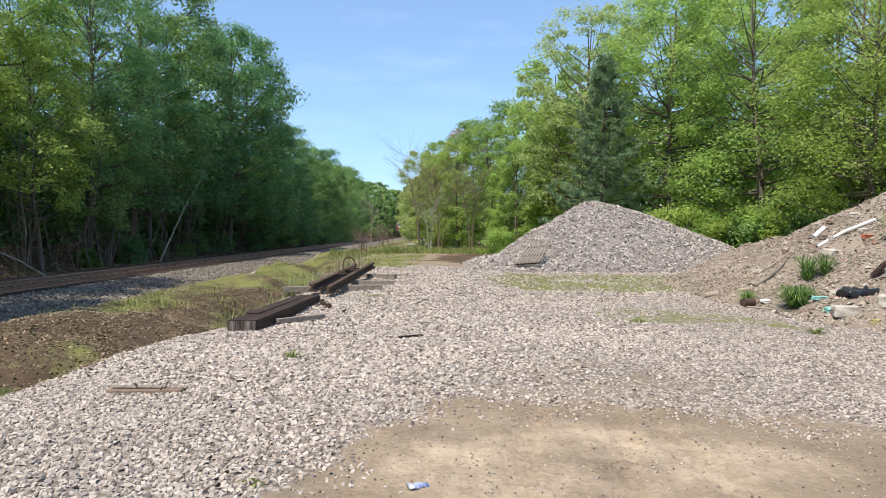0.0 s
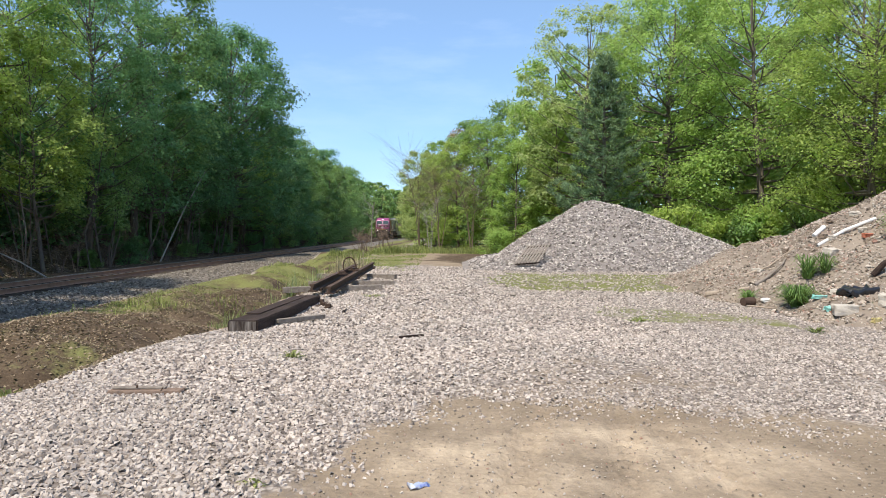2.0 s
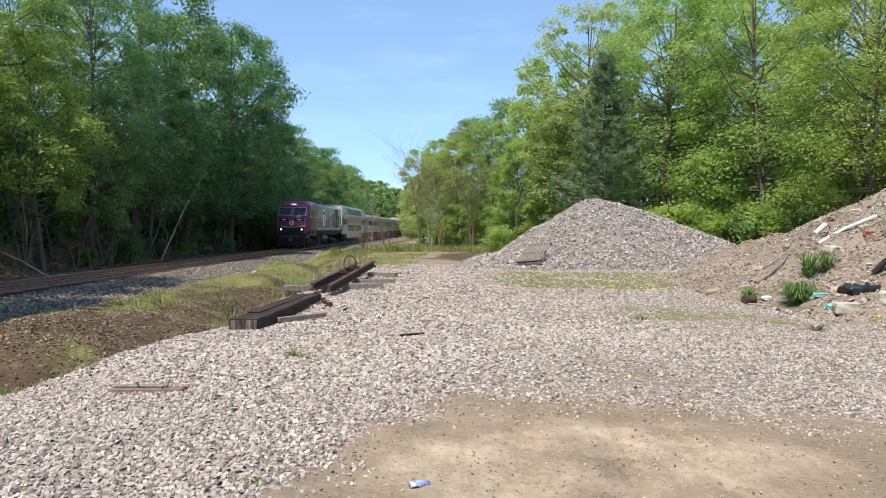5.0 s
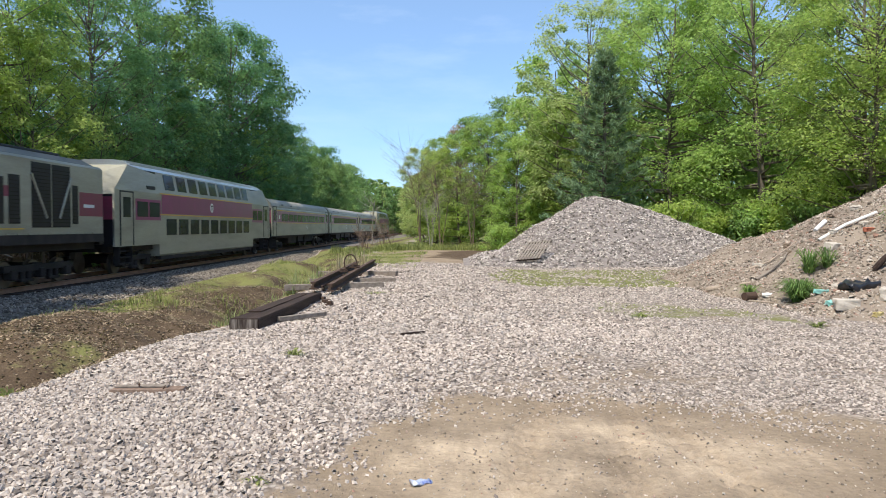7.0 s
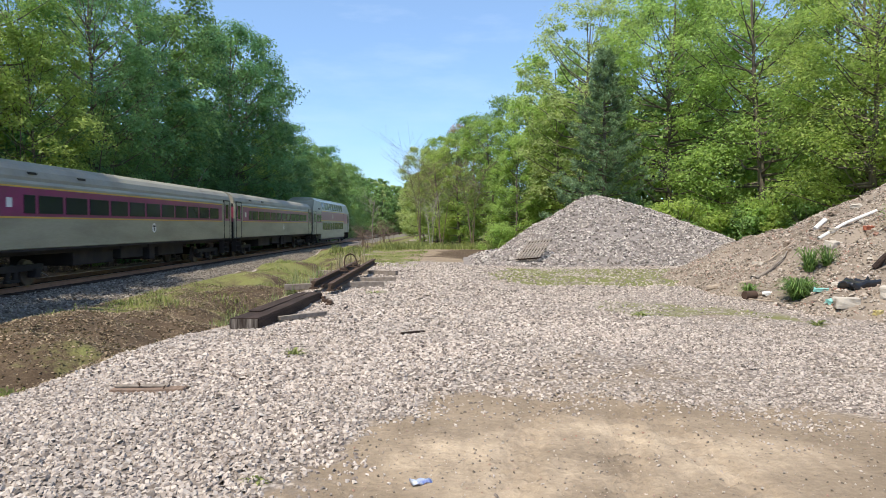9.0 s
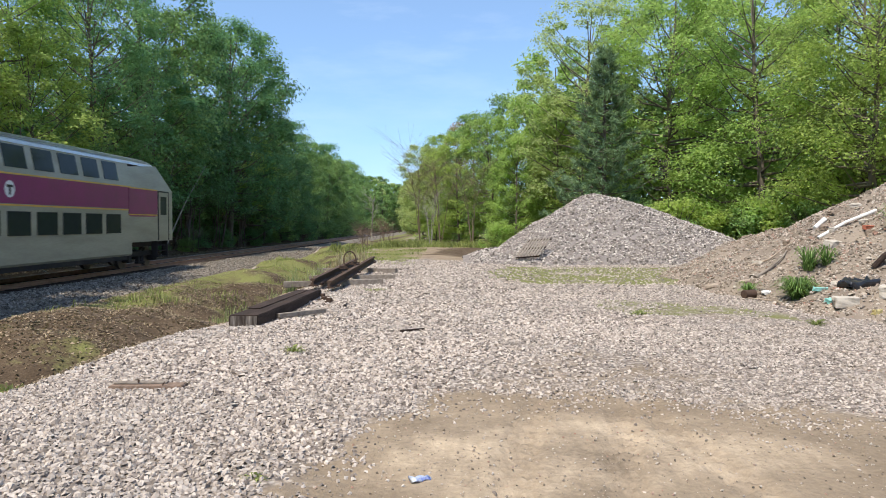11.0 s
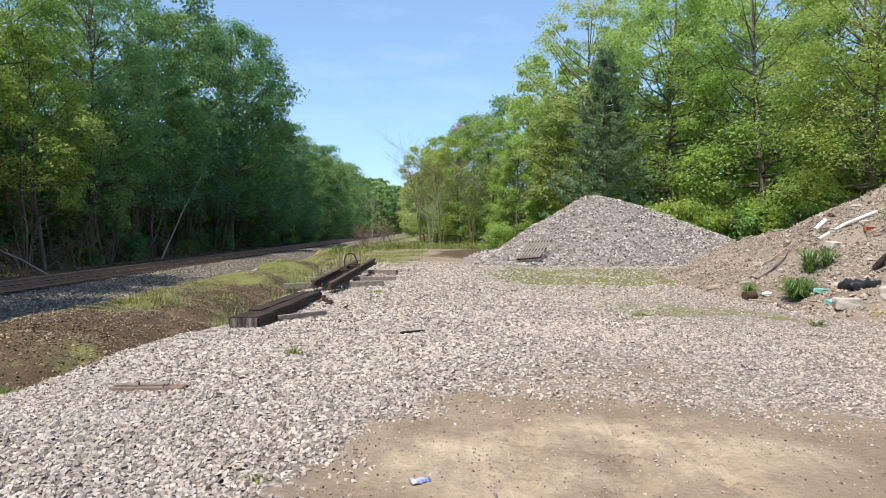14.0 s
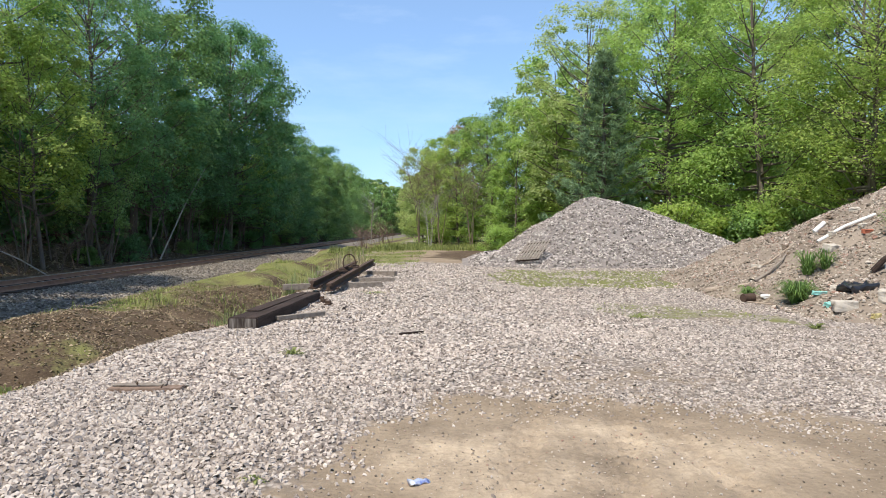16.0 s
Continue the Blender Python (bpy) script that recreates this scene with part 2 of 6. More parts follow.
def part(name, bm, material, parent, label="", smooth=False, at=None):
    me = bpy.data.meshes.new(name)
    bmesh.ops.recalc_face_normals(bm, faces=bm.faces)
    bm.to_mesh(me)
    bm.free()
    me.materials.append(material)
    if smooth:
        me.polygons.foreach_set("use_smooth", [True] * len(me.polygons))
    ob = new(name, me)
    ob.parent = parent
    if at:
        ob.matrix_basis = at
    return tagged(ob, label)


def linked(name, me, parent, at=None, label="", kind=""):
    ob = new(name, me)
    ob.parent = parent
    if at:
        ob.matrix_basis = at
    return tagged(ob, label, kind=kind)


def box(bm, x0, x1, y0, y1, z0, z1, bevel=0.0, m=None):
    got = bmesh.ops.create_cube(bm, size=1, matrix=Matrix.LocRotScale(((x0 + x1) / 2, (y0 + y1) / 2, (z0 + z1) / 2), None, (x1 - x0, y1 - y0, z1 - z0)))
    vs = got["verts"]
    if bevel:
        es = list({e for v in vs for e in v.link_edges})
        out = bmesh.ops.bevel(bm, geom=es, offset=bevel, segments=2, affect="EDGES", profile=0.6)
        vs = list({v for f in out["faces"] for v in f.verts} | {v for v in vs if v.is_valid})
    if m:
        bmesh.ops.transform(bm, matrix=m, verts=vs)
    return vs


def tube(bm, a, b, r0, r1, n=8, caps=True):
    a, b = Vector(a), Vector(b)
    q = (b - a).to_track_quat("Z", "Y").to_matrix().to_4x4()
    bmesh.ops.create_cone(bm, cap_ends=caps, segments=n, radius1=r0, radius2=r1, depth=(b - a).length,
                          matrix=Matrix.Translation((a + b) / 2) @ q)


def prism(bm, outline, y0, y1):
    """An outline in x and z, drawn along y."""
    a = [bm.verts.new((x, y0, z)) for x, z in outline]
    b = [bm.verts.new((x, y1, z)) for x, z in outline]
    for i in range(len(a)):
        j = (i + 1) % len(a)
        bm.faces.new((a[i], a[j], b[j], b[i]))
    bm.faces.new(a[::-1])
    bm.faces.new(b)


def fnoise(x, y, scale, seed=0):
    """Smooth value noise on arrays, about -1 to 1."""
    def lattice(i, j):
        h = (i * 374761393 + j * 668265263 + seed * 982451653) & 0xFFFFFFFF
        h = ((h ^ (h >> 13)) * 1274126177) & 0xFFFFFFFF
        return ((h ^ (h >> 16)) & 0xFFFF) / 32767.5 - 1.0
    x, y = np.asarray(x, float) / scale + 1000.0, np.asarray(y, float) / scale + 1000.0
    i, j = np.floor(x).astype(np.int64), np.floor(y).astype(np.int64)
    u, v = x - i, y - j
    u, v = u * u * (3 - 2 * u), v * v * (3 - 2 * v)
    return ((lattice(i, j) * (1 - u) + lattice(i + 1, j) * u) * (1 - v) +
            (lattice(i, j + 1) * (1 - u) + lattice(i + 1, j + 1) * u) * v)


def step(a, b, x):
    t = np.clip((np.asarray(x, float) - a) / (b - a), 0, 1)
    return t * t * (3 - 2 * t)


# ---------------------------------------------------------------- the plan
TRACK_X, RAIL_Z = -15.28, -0.38
BALLAST_TOP = RAIL_Z - 0.20


def yard_edge(y):
    """Where the yard's gravel ends at the ditch."""
    return -4.22 + 0.52 * step(8, 13, y) - 1.3 * step(26, 34, y) + 0.15 * fnoise(y, y * 0, 1.3, 3)


def ruts(x, y):
    """Tyre tracks with cross ribs in the sandy soil."""
    out = np.zeros(np.broadcast(x, y).shape)
    for x0, slope, curve in ((0.35, 0.10, 0.03), (1.05, 0.12, 0.035), (2.0, -0.25, 0.06)):
        d = x - (x0 + slope * (y - 4) + curve * (y - 4) ** 2)
        inside = step(0.17, 0.10, np.abs(d))
        rib = np.sin((y + 0.9 * np.abs(d)) * 2 * np.pi / 0.17)
        out = out + inside * (-0.016 + 0.019 * rib) + 0.008 * np.exp(-((np.abs(d) - 0.2) / 0.05) ** 2)
    return out * step(3.6, 4.2, y) * step(7.6, 6.8, y)


def ground_z(x, y):
    x, y = np.asarray(x, float), np.asarray(y, float)
    e = yard_edge(y)
    z = 0.025 * fnoise(x, y, 1.7, 1) + 0.012 * fnoise(x, y, 0.5, 2) + 0.05 * fnoise(x, y, 7, 5)
    z = z + ruts(x, y)
    deep = 0.62 + 0.30 * step(9, 14, y) - 0.55 * step(34, 46, y)
    d = e - x
    ditch = -deep * step(0.0, 1.5, d)
    bank = (deep - 0.40) * step(1.1, 3.4, d)
    z = np.where(d > 0, ditch + bank + (0.34 * fnoise(x, y, 2.6, 8) + 0.15 * fnoise(x, y, 0.8, 18) + 0.05 * fnoise(x, y, 0.3, 19)) * step(0.3, 1.5, d) * (1 - step(4, 5.5, d)) + 0.3 * z, z)
    near = np.abs(x - TRACK_X)
    bed = np.where(near < 2.1, BALLAST_TOP, BALLAST_TOP - 0.16 * step(2.1, 5.5, near))
    k = step(-9.3, -10.2, x) * step(-23.2, -21.0, x)
    z = z * (1 - k) + (bed + 0.012 * fnoise(x, y, 0.3, 12)) * k
    far = step(-19.6, -27, x)
    z = np.where(x < -19.6, BALLAST_TOP - 0.10 + far * 1.9 + 0.22 * fnoise(x, y, 1.9, 9) * step(-19.6, -21, x), z)
    return z


def soil_mask(x, y):
    wob = 0.35 * fnoise(x, y, 1.6, 61) + 0.26 * fnoise(x, y, 0.6, 62) + 0.12 * fnoise(x, y, 0.22, 59)
    left = -0.76 + 0.20 * np.maximum(y - 5.6, 0) + 0.25 * np.maximum(y - 7.0, 0)
    top = 7.35 - 0.36 * np.maximum(x - 1.9, 0) - 0.5 * np.maximum(0.2 - x, 0)
    a = step(-0.4, 0.5, x - left + wob) * step(1.6, -2.0, y - top + 1.8 * wob)
    thin = 0.45 * step(-0.8, 1.0, x - left + wob) * step(3.0, -1, y - 9.0 + wob) * step(4.5, 2.5, x)
    thin = np.maximum(thin, 0.40 * step(2.5, 5, x) * step(20, 15, y))
    far = 0.75 * step(30.5, 35, y + 5 * wob + 2 * fnoise(x, y, 3.0, 60)) * step(54, 50, y) * step(-6, -4, x)
    return np.maximum(np.maximum(a, thin), far)


def weed_mask(x, y):
    x0, y0 = x, y
    x = x + 0.9 * fnoise(x0, y0, 1.8, 64) + 0.4 * fnoise(x0, y0, 0.6, 65)
    y = y + 1.3 * fnoise(x0, y0, 2.2, 66) + 0.5 * fnoise(x0, y0, 0.7, 67)
    p = 0.62 * step(1.2, 1.9, x) * step(28.6, 27.6, y) * step(20.5, 21.5, y + 0.25 * x) * step(11.8, 11, x)
    p = np.maximum(p, 0.50 * step(3.0, 3.4, x) * step(6.3, 5.8, x) * step(12.4, 13.0, y) * step(15.2, 14.4, y))
    p = np.maximum(p, 0.66 * step(-7.9, -8.6, x) * step(-10.2, -9.5, x))
    p = np.maximum(p, (0.34 + 0.42 * fnoise(x, y, 1.2, 15)) * step(yard_edge(y) - 0.2, yard_edge(y) - 1.0, x) * step(-9.9, -9.2, x) * (0.72 + 0.28 * step(14, 20, y)))
    p = np.maximum(p, 0.85 * step(50.5, 53, y) * step(-9, -7, x) * step(4, 6, x + 8))
    p = np.maximum(p, (0.42 + 0.40 * fnoise(x, y, 1.4, 16)) * step(29, 33, y) * step(-9.5, -8.5, x) * step(1.0, -2.4, x))
    p = np.maximum(p, 0.8 * step(14, 17, x) * step(20, 24, y))
    return p


def litter_mask(x, y):
    e = yard_edge(y)
    red = 0.8 * step(32.5, 36, y + 1.5 * fnoise(x, y, 2.0, 68)) * step(53, 49, y) * step(-2.5, 1.5, x + 3.0 * fnoise(x, y, 4.0, 63) + 1.2 * fnoise(x, y, 1.2, 69)) * step(6.5, 5, x)
    return np.maximum(np.maximum(red, step(e + 0.05, e - 0.35, x) * step(-9.6, -9.0, x)), np.maximum(np.maximum(step(-17.6, -18.4, x), step(1.9, 1.3, np.abs(x - TRACK_X))), step(18, 24, np.abs(x)) * step(0, 5, x)))


def ballast_mask(x, y):
    return step(-9.2, -9.9, x) * step(-18.2, -17.4, x) * (1 - 0.75 * step(1.9, 1.3, np.abs(x - TRACK_X)))


def build_ground():
    def lines(spans):
        out = [np.arange(a, b, s) for a, b, s in spans]
        return np.concatenate(out + [[spans[-1][1]]])
    xs = lines([(-1500, -300, 300), (-300, -60, 30), (-60, -24, 2.0), (-24, -12, 0.4), (-12, -1, 0.14), (-1, 3.2, 0.05), (3.2, 8, 0.14), (8, 20, 0.4), (20, 60, 4), (60, 300, 30), (300, 1500, 300)])
    ys = lines([(-1500, -300, 300), (-300, -20, 20), (-20, 2, 2), (2, 4, 0.14), (4, 7.6, 0.04), (7.6, 14, 0.14), (14, 34, 0.3), (34, 56, 0.5), (56, 80, 1.5), (80, 300, 20), (300, 3000, 300)])
    X, Y = np.meshgrid(xs, ys)
    Z = ground_z(X, Y)
    V = np.stack([X, Y, Z], -1).reshape(-1, 3)
    i = np.arange(len(ys) - 1)[:, None] * len(xs) + np.arange(len(xs) - 1)[None]
    F = np.stack([i, i + 1, i + 1 + len(xs), i + len(xs)], -1).reshape(-1, 4)
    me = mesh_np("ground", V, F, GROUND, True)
    # soil tone: paler in a few soft patches, darker brown elsewhere
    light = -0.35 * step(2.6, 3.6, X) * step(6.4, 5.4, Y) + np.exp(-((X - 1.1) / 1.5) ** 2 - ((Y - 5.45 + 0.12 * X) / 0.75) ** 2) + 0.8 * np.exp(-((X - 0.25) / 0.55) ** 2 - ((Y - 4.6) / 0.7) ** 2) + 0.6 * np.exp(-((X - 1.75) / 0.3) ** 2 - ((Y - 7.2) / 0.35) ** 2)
    me.attributes.new("dark_soil", "FLOAT", "POINT").data.foreach_set("value", np.clip(1 - light, 0, 1).astype(np.float32).ravel())
    zones = np.stack([soil_mask(X, Y), weed_mask(X, Y), litter_mask(X, Y), ballast_mask(X, Y)], -1).reshape(-1, 4)
    me.color_attributes.new("zones", "FLOAT_COLOR", "POINT").data.foreach_set("color", zones.astype(np.float32).ravel())
    tagged(new("ground", me), "gravel yard with sandy soil, weeds and a ditch", "ground", kind="structure")


build_ground()


# ---------------------------------------------------------------- loose stone
def stone_kinds(count=20):
    """Angular chips: a broken block with four lower and four upper corners, open below."""
    form = np.array([(-1, -1, 0), (-1, 1, 0), (1, 1, 0), (1, -1, 0), (-0.7, -0.65, 1), (-0.7, 0.65, 1), (0.7, 0.65, 1), (0.7, -0.65, 1)], float)
    quads = np.array([(0, 3, 7, 4), (3, 2, 6, 7), (2, 1, 5, 6), (1, 0, 4, 5), (4, 7, 6, 5)])
    kinds = []
    for _ in range(count):
        v = form * RNG.uniform(0.65, 1.15, (8, 3)) + RNG.uniform(-0.24, 0.24, (8, 3))
        v[:4, 2] = RNG.uniform(-0.45, 0.05, 4)
        v *= np.array([1.0, RNG.uniform(0.5, 0.9), RNG.uniform(0.50, 0.95)]) * 0.60
        kinds.append(v)
    return kinds, quads


STONES, STONE_QUADS = stone_kinds()


def stones_mesh(name, pos, size, material, lift=0.06, tilt=0.48):
    n = len(pos)
    kind = RNG.integers(0, len(STONES), n)
    v = np.array(STONES)[kind] * size[:, None, None]
    a, b, c = RNG.uniform(0, 2 * np.pi, n), RNG.normal(0, tilt, n), RNG.normal(0, tilt, n)

    def rot(angle, i, j):
        ca, sa = np.cos(angle)[:, None], np.sin(angle)[:, None]
        p, q = v[:, :, i].copy(), v[:, :, j].copy()
        v[:, :, i], v[:, :, j] = p * ca - q * sa, p * sa + q * ca
    rot(b, 1, 2), rot(c, 0, 2), rot(a, 0, 1)
    v += pos[:, None]
    v[:, :, 2] += (size * lift)[:, None]
    f = STONE_QUADS[None] + (np.arange(n) * 8)[:, None, None]
    return mesh_np(name, v.reshape(-1, 3), f.reshape(-1, 4), material)


def yard_stones():
    """Crushed stone over the yard, closer where the camera stands."""
    pos, size = [], []
    for y0, y1, x0, x1, per, s0, s1 in ((3.2, 7.5, -5.2, 6.5, 2300, 0.018, 0.046), (7.5, 12, -4.6, 8.5, 950, 0.025, 0.055), (12, 18, -4.2, 9.5, 400, 0.032, 0.066), (18, 32.5, -3.9, 10, 165, 0.036, 0.074)):
        n = int((y1 - y0) * (x1 - x0) * per)
        x, y = RNG.uniform(x0, x1, n), RNG.uniform(y0, y1, n)
        keep = np.abs(x) < 0.66 * y + 0.6
        rag = 0.22 * fnoise(x, y, 0.9, 21) + 0.18 * fnoise(x, y, 0.3, 22)
        dens = np.clip(1.0 - 1.2 * soil_mask(x, y) - 0.9 * rag, 0.004, 1.0) * (1 - 0.75 * (weed_mask(x, y) + rag > 0.45))
        dens *= np.where(x < yard_edge(y) + 0.25 * rag, 0.0, 1.0) * (0.80 + 0.35 * fnoise(x, y, 2.3, 23))
        worn_right = step(1.0, 3.5, x + 0.2 * (y - 8)) * 0.1
        keep &= RNG.random(n) < dens * (1 - worn_right)
        x, y = x[keep], y[keep]
        pos.append(np.stack([x, y, ground_z(x, y)], -1))
        big = np.where(RNG.random(len(x)) < 0.06, 1.35, 1.0) * (1 - 0.2 * step(0.5, 3.0, x)) * (1 - 0.4 * soil_mask(x, y))
        size.append(RNG.uniform(s0, s1, len(x)) * big)
    tagged(new("gravel", stones_mesh("gravel", np.concatenate(pos), np.concatenate(size), GRAVEL)),
           "pinkish grey crushed stone spread over the yard", "gravel", kind="stuff")
    n = 20000
    y = 9 + 60 * RNG.random(n) ** 1.6
    x = RNG.uniform(-13.9, -9.6, n)
    keep = (np.abs(x) < 0.66 * y + 1) & (RNG.random(n) < 0.25 + 0.75 * step(-9.4, -10.4, x + 0.5 * fnoise(x, y, 1.2, 31)))
    x, y = x[keep], y[keep]
    tagged(new("ballast", stones_mesh("ballast", np.stack([x, y, ground_z(x, y)], -1), RNG.uniform(0.05, 0.09, len(x)), BALLAST)),
           "grey track ballast along the rails", "ballast", kind="stuff")


yard_stones()


def heap_mesh(name, height, x0, x1, y0, y1, s, material):
    xs, ys = np.arange(x0, x1, s), np.arange(y0, y1, s)
    X, Y = np.meshgrid(xs, ys)
    Z = height(X, Y)
    V = np.stack([X, Y, Z], -1).reshape(-1, 3)
    i = np.arange(len(ys) - 1)[:, None] * len(xs) + np.arange(len(xs) - 1)[None]
    F = np.stack([i, i + 1, i + 1 + len(xs), i + len(xs)], -1).reshape(-1, 4)
    F = F[(V[F, 2] > -0.12).any(1)]
    used, inv = np.unique(F, return_inverse=True)
    return mesh_np(name, V[used], inv.reshape(F.shape), material, True)


def cone(x, y, cx, cy, h, r, flat=0.5):
    d = np.hypot(x - cx, y - cy)
    return h * (1 - (np.sqrt(d * d + flat * flat) - flat) / r)


def mound_z(x, y):
    x, y = np.asarray(x, float), np.asarray(y, float)
    d = np.hypot((x - 7.0) / np.where(x > 7.0, 7.4, 4.7), (y - 35.5) / 5.4)
    z = 3.05 * (1 - (np.sqrt(d * d + 0.055) - 0.2345) * 1.06)
    z = np.maximum(z, cone(x, y, 4.0, 33.2, 0.9, 3.2, 0.8))
    return np.maximum(z + 0.10 * fnoise(x, y, 1.3, 41) + 0.05 * fnoise(x, y, 0.4, 42), -0.15)


def heap_z(x, y):
    z = np.maximum(cone(x, y, 13.5, 18.5, 3.6, 6.8, 0.6), cone(x, y, 10.2, 22.6, 1.5, 2.9, 0.6))
    z = np.maximum(z, cone(x, y, 9.6, 14.6, 0.9, 2.6, 0.6))
    return np.maximum(z + 0.14 * fnoise(x, y, 1.1, 51) + 0.08 * fnoise(x, y, 0.35, 52), -0.15)


def build_heaps():
    mound = thing("gravel_mound", "tall heap of loose grey crushed stone", "gravel mound")
    linked("body", heap_mesh("mound", mound_z, 0.5, 17, 28, 44, 0.16, PILE_FINES), mound)
    n = 25000
    x, y = RNG.uniform(0.8, 16.5, n), RNG.uniform(28.3, 40, n)
    z = mound_z(x, y)
    k = z > 0.0
    x, y, z = x[k], y[k], z[k]
    linked("loose_stone", stones_mesh("mound_stones", np.stack([x, y, z], -1), RNG.uniform(0.045, 0.115, len(x)), PILE), mound, kind="stuff")
    heap = thing("rubble_heap", "heap of tan dirt and rubble with weeds and rubbish", "dirt heap")
    linked("body", heap_mesh("heap", heap_z, 5.5, 22, 11, 28, 0.14, HEAP_DIRT), heap)
    n = 42000
    x, y = RNG.uniform(6, 13.5, n), RNG.uniform(11.8, 23.5, n)
    z = heap_z(x, y)
    k = (z > 0.0) & (RNG.random(n) < 0.75 + 0.5 * fnoise(x, y, 0.8, 55))
    x, y, z = x[k], y[k], z[k]
    linked("loose_stone", stones_mesh("heap_stones", np.stack([x, y, z], -1), RNG.uniform(0.022, 0.054, len(x)) * np.where(RNG.random(len(x)) < 0.04, 2.0, 1), RUBBLE), heap, kind="stuff")


build_heaps()


# ---------------------------------------------------------------- plants
def leaf_tris(pos, out, size, droop=0.25):
    """One three-cornered leaf at each place, facing roughly out and up."""
    n = len(pos)
    nor = out / np.maximum(np.linalg.norm(out, axis=1, keepdims=True), 1e-6) + RNG.normal(0, 0.42, (n, 3)) + np.array([0, 0, 0.68])
    nor /= np.linalg.norm(nor, axis=1, keepdims=True)
    a = np.cross(nor, RNG.normal(0, 1, (n, 3)))
    a /= np.linalg.norm(a, axis=1, keepdims=True)
    b = np.cross(nor, a)
    s = size[:, None]
    w = s * RNG.uniform(0.35, 0.55, (n, 1))
    v = np.stack([pos - a * s * 0.45 + b * w, pos - a * s * 0.45 - b * w, pos + a * s * 0.65 - nor * s * droop], 1).reshape(-1, 3)
    return v, np.arange(n * 3).reshape(-1, 3)


def limb(bm, pts, r0, r1, n=7):
    """A bent, tapered stem through the points."""
    rings = []
    for k, p in enumerate(pts):
        p = Vector(p)
        d = (Vector(pts[min(k + 1, len(pts) - 1)]) - Vector(pts[max(k - 1, 0)])).normalized()
        q = d.to_track_quat("Z", "Y").to_matrix()
        r = r0 + (r1 - r0) * k / (len(pts) - 1)
        rings.append([bm.verts.new(p + q @ Vector((math.cos(a) * r, math.sin(a) * r, 0))) for a in (2 * math.pi * i / n for i in range(n))])
    for ra, rb in zip(rings, rings[1:]):
        for i in range(n):
            bm.faces.new((ra[i], ra[(i + 1) % n], rb[(i + 1) % n], rb[i]))
    bm.faces.new(rings[-1])


def tree_meshes(name, rng, height, radius, base, clumps, leaves, leaf, bark, foliage, lean=0.3, spread=1.0, trunk=0.2, top=1.0, squash=0.85):
    """Trunk with limbs, and a crown of leaf clumps at the ends of the limbs."""
    bm = bmesh.new()
    bend = rng.normal(0, lean, (6, 2)).cumsum(0) * 0.5
    spine = [Vector((0, 0, -0.4))] + [Vector((bend[k][0], bend[k][1], height * 0.92 * (k + 1) / 6)) for k in range(6)]
    limb(bm, spine, trunk, trunk * 0.18, 9)
    P, N, S = [], [], []
    for k in range(clumps):
        h = base + (1 - base) * (k + 0.5) / clumps
        u = (h - base) / (1 - base)
        prof = radius * math.sqrt(max(0.05, 1 - (abs(u - 0.42) / 0.62) ** 2.4)) * top ** u
        a = k * 2.399963 + rng.normal(0, 0.5)
        r = prof * (rng.uniform(0.35, 1.0) ** 0.5)
        t = min(max((h * height * 0.80) / (height * 0.92), 0), 0.999) * 6
        root = spine[int(t)].lerp(spine[int(t) + 1], t - int(t)) if t < 6 else spine[-1]
        c = Vector((root.x + math.cos(a) * r, root.y + math.sin(a) * r, h * height + rng.normal(0, 0.25)))
        if k % 2 == 0:
            mid = root.lerp(c, 0.5) + Vector((0, 0, -0.12 * r))
            limb(bm, [root, mid, c], trunk * (0.42 - 0.25 * u), 0.012, 5)
        cr = radius * rng.uniform(0.16, 0.36) * spread * (1 - 0.25 * u)
        n = int(leaves * rng.uniform(0.6, 1.4))
        d = rng.normal(0, 1, (n, 3))
        d /= np.linalg.norm(d, axis=1, keepdims=True)
        d[:, 2] = np.where(d[:, 2] < -0.5, -0.6 * d[:, 2], d[:, 2])
        rr = cr * (0.55 + 0.5 * np.sqrt(rng.random((n, 1)))) * (1 + 0.20 * rng.normal(0, 1, (n, 1)))
        P.append(np.array(c) + d * rr * np.array([1, 1, squash]))
        N.append(d + 0.6 * np.array([math.cos(a), math.sin(a), 0.3]))
        S.append(leaf * rng.uniform(0.6, 1.35, n))
    wood = bpy.data.meshes.new(name + "_wood")
    bm.to_mesh(wood)
    bm.free()
    wood.materials.append(bark)
    v, f = leaf_tris(np.concatenate(P), np.concatenate(N), np.concatenate(S))
    return wood, mesh_np(name + "_crown", v, f, foliage)


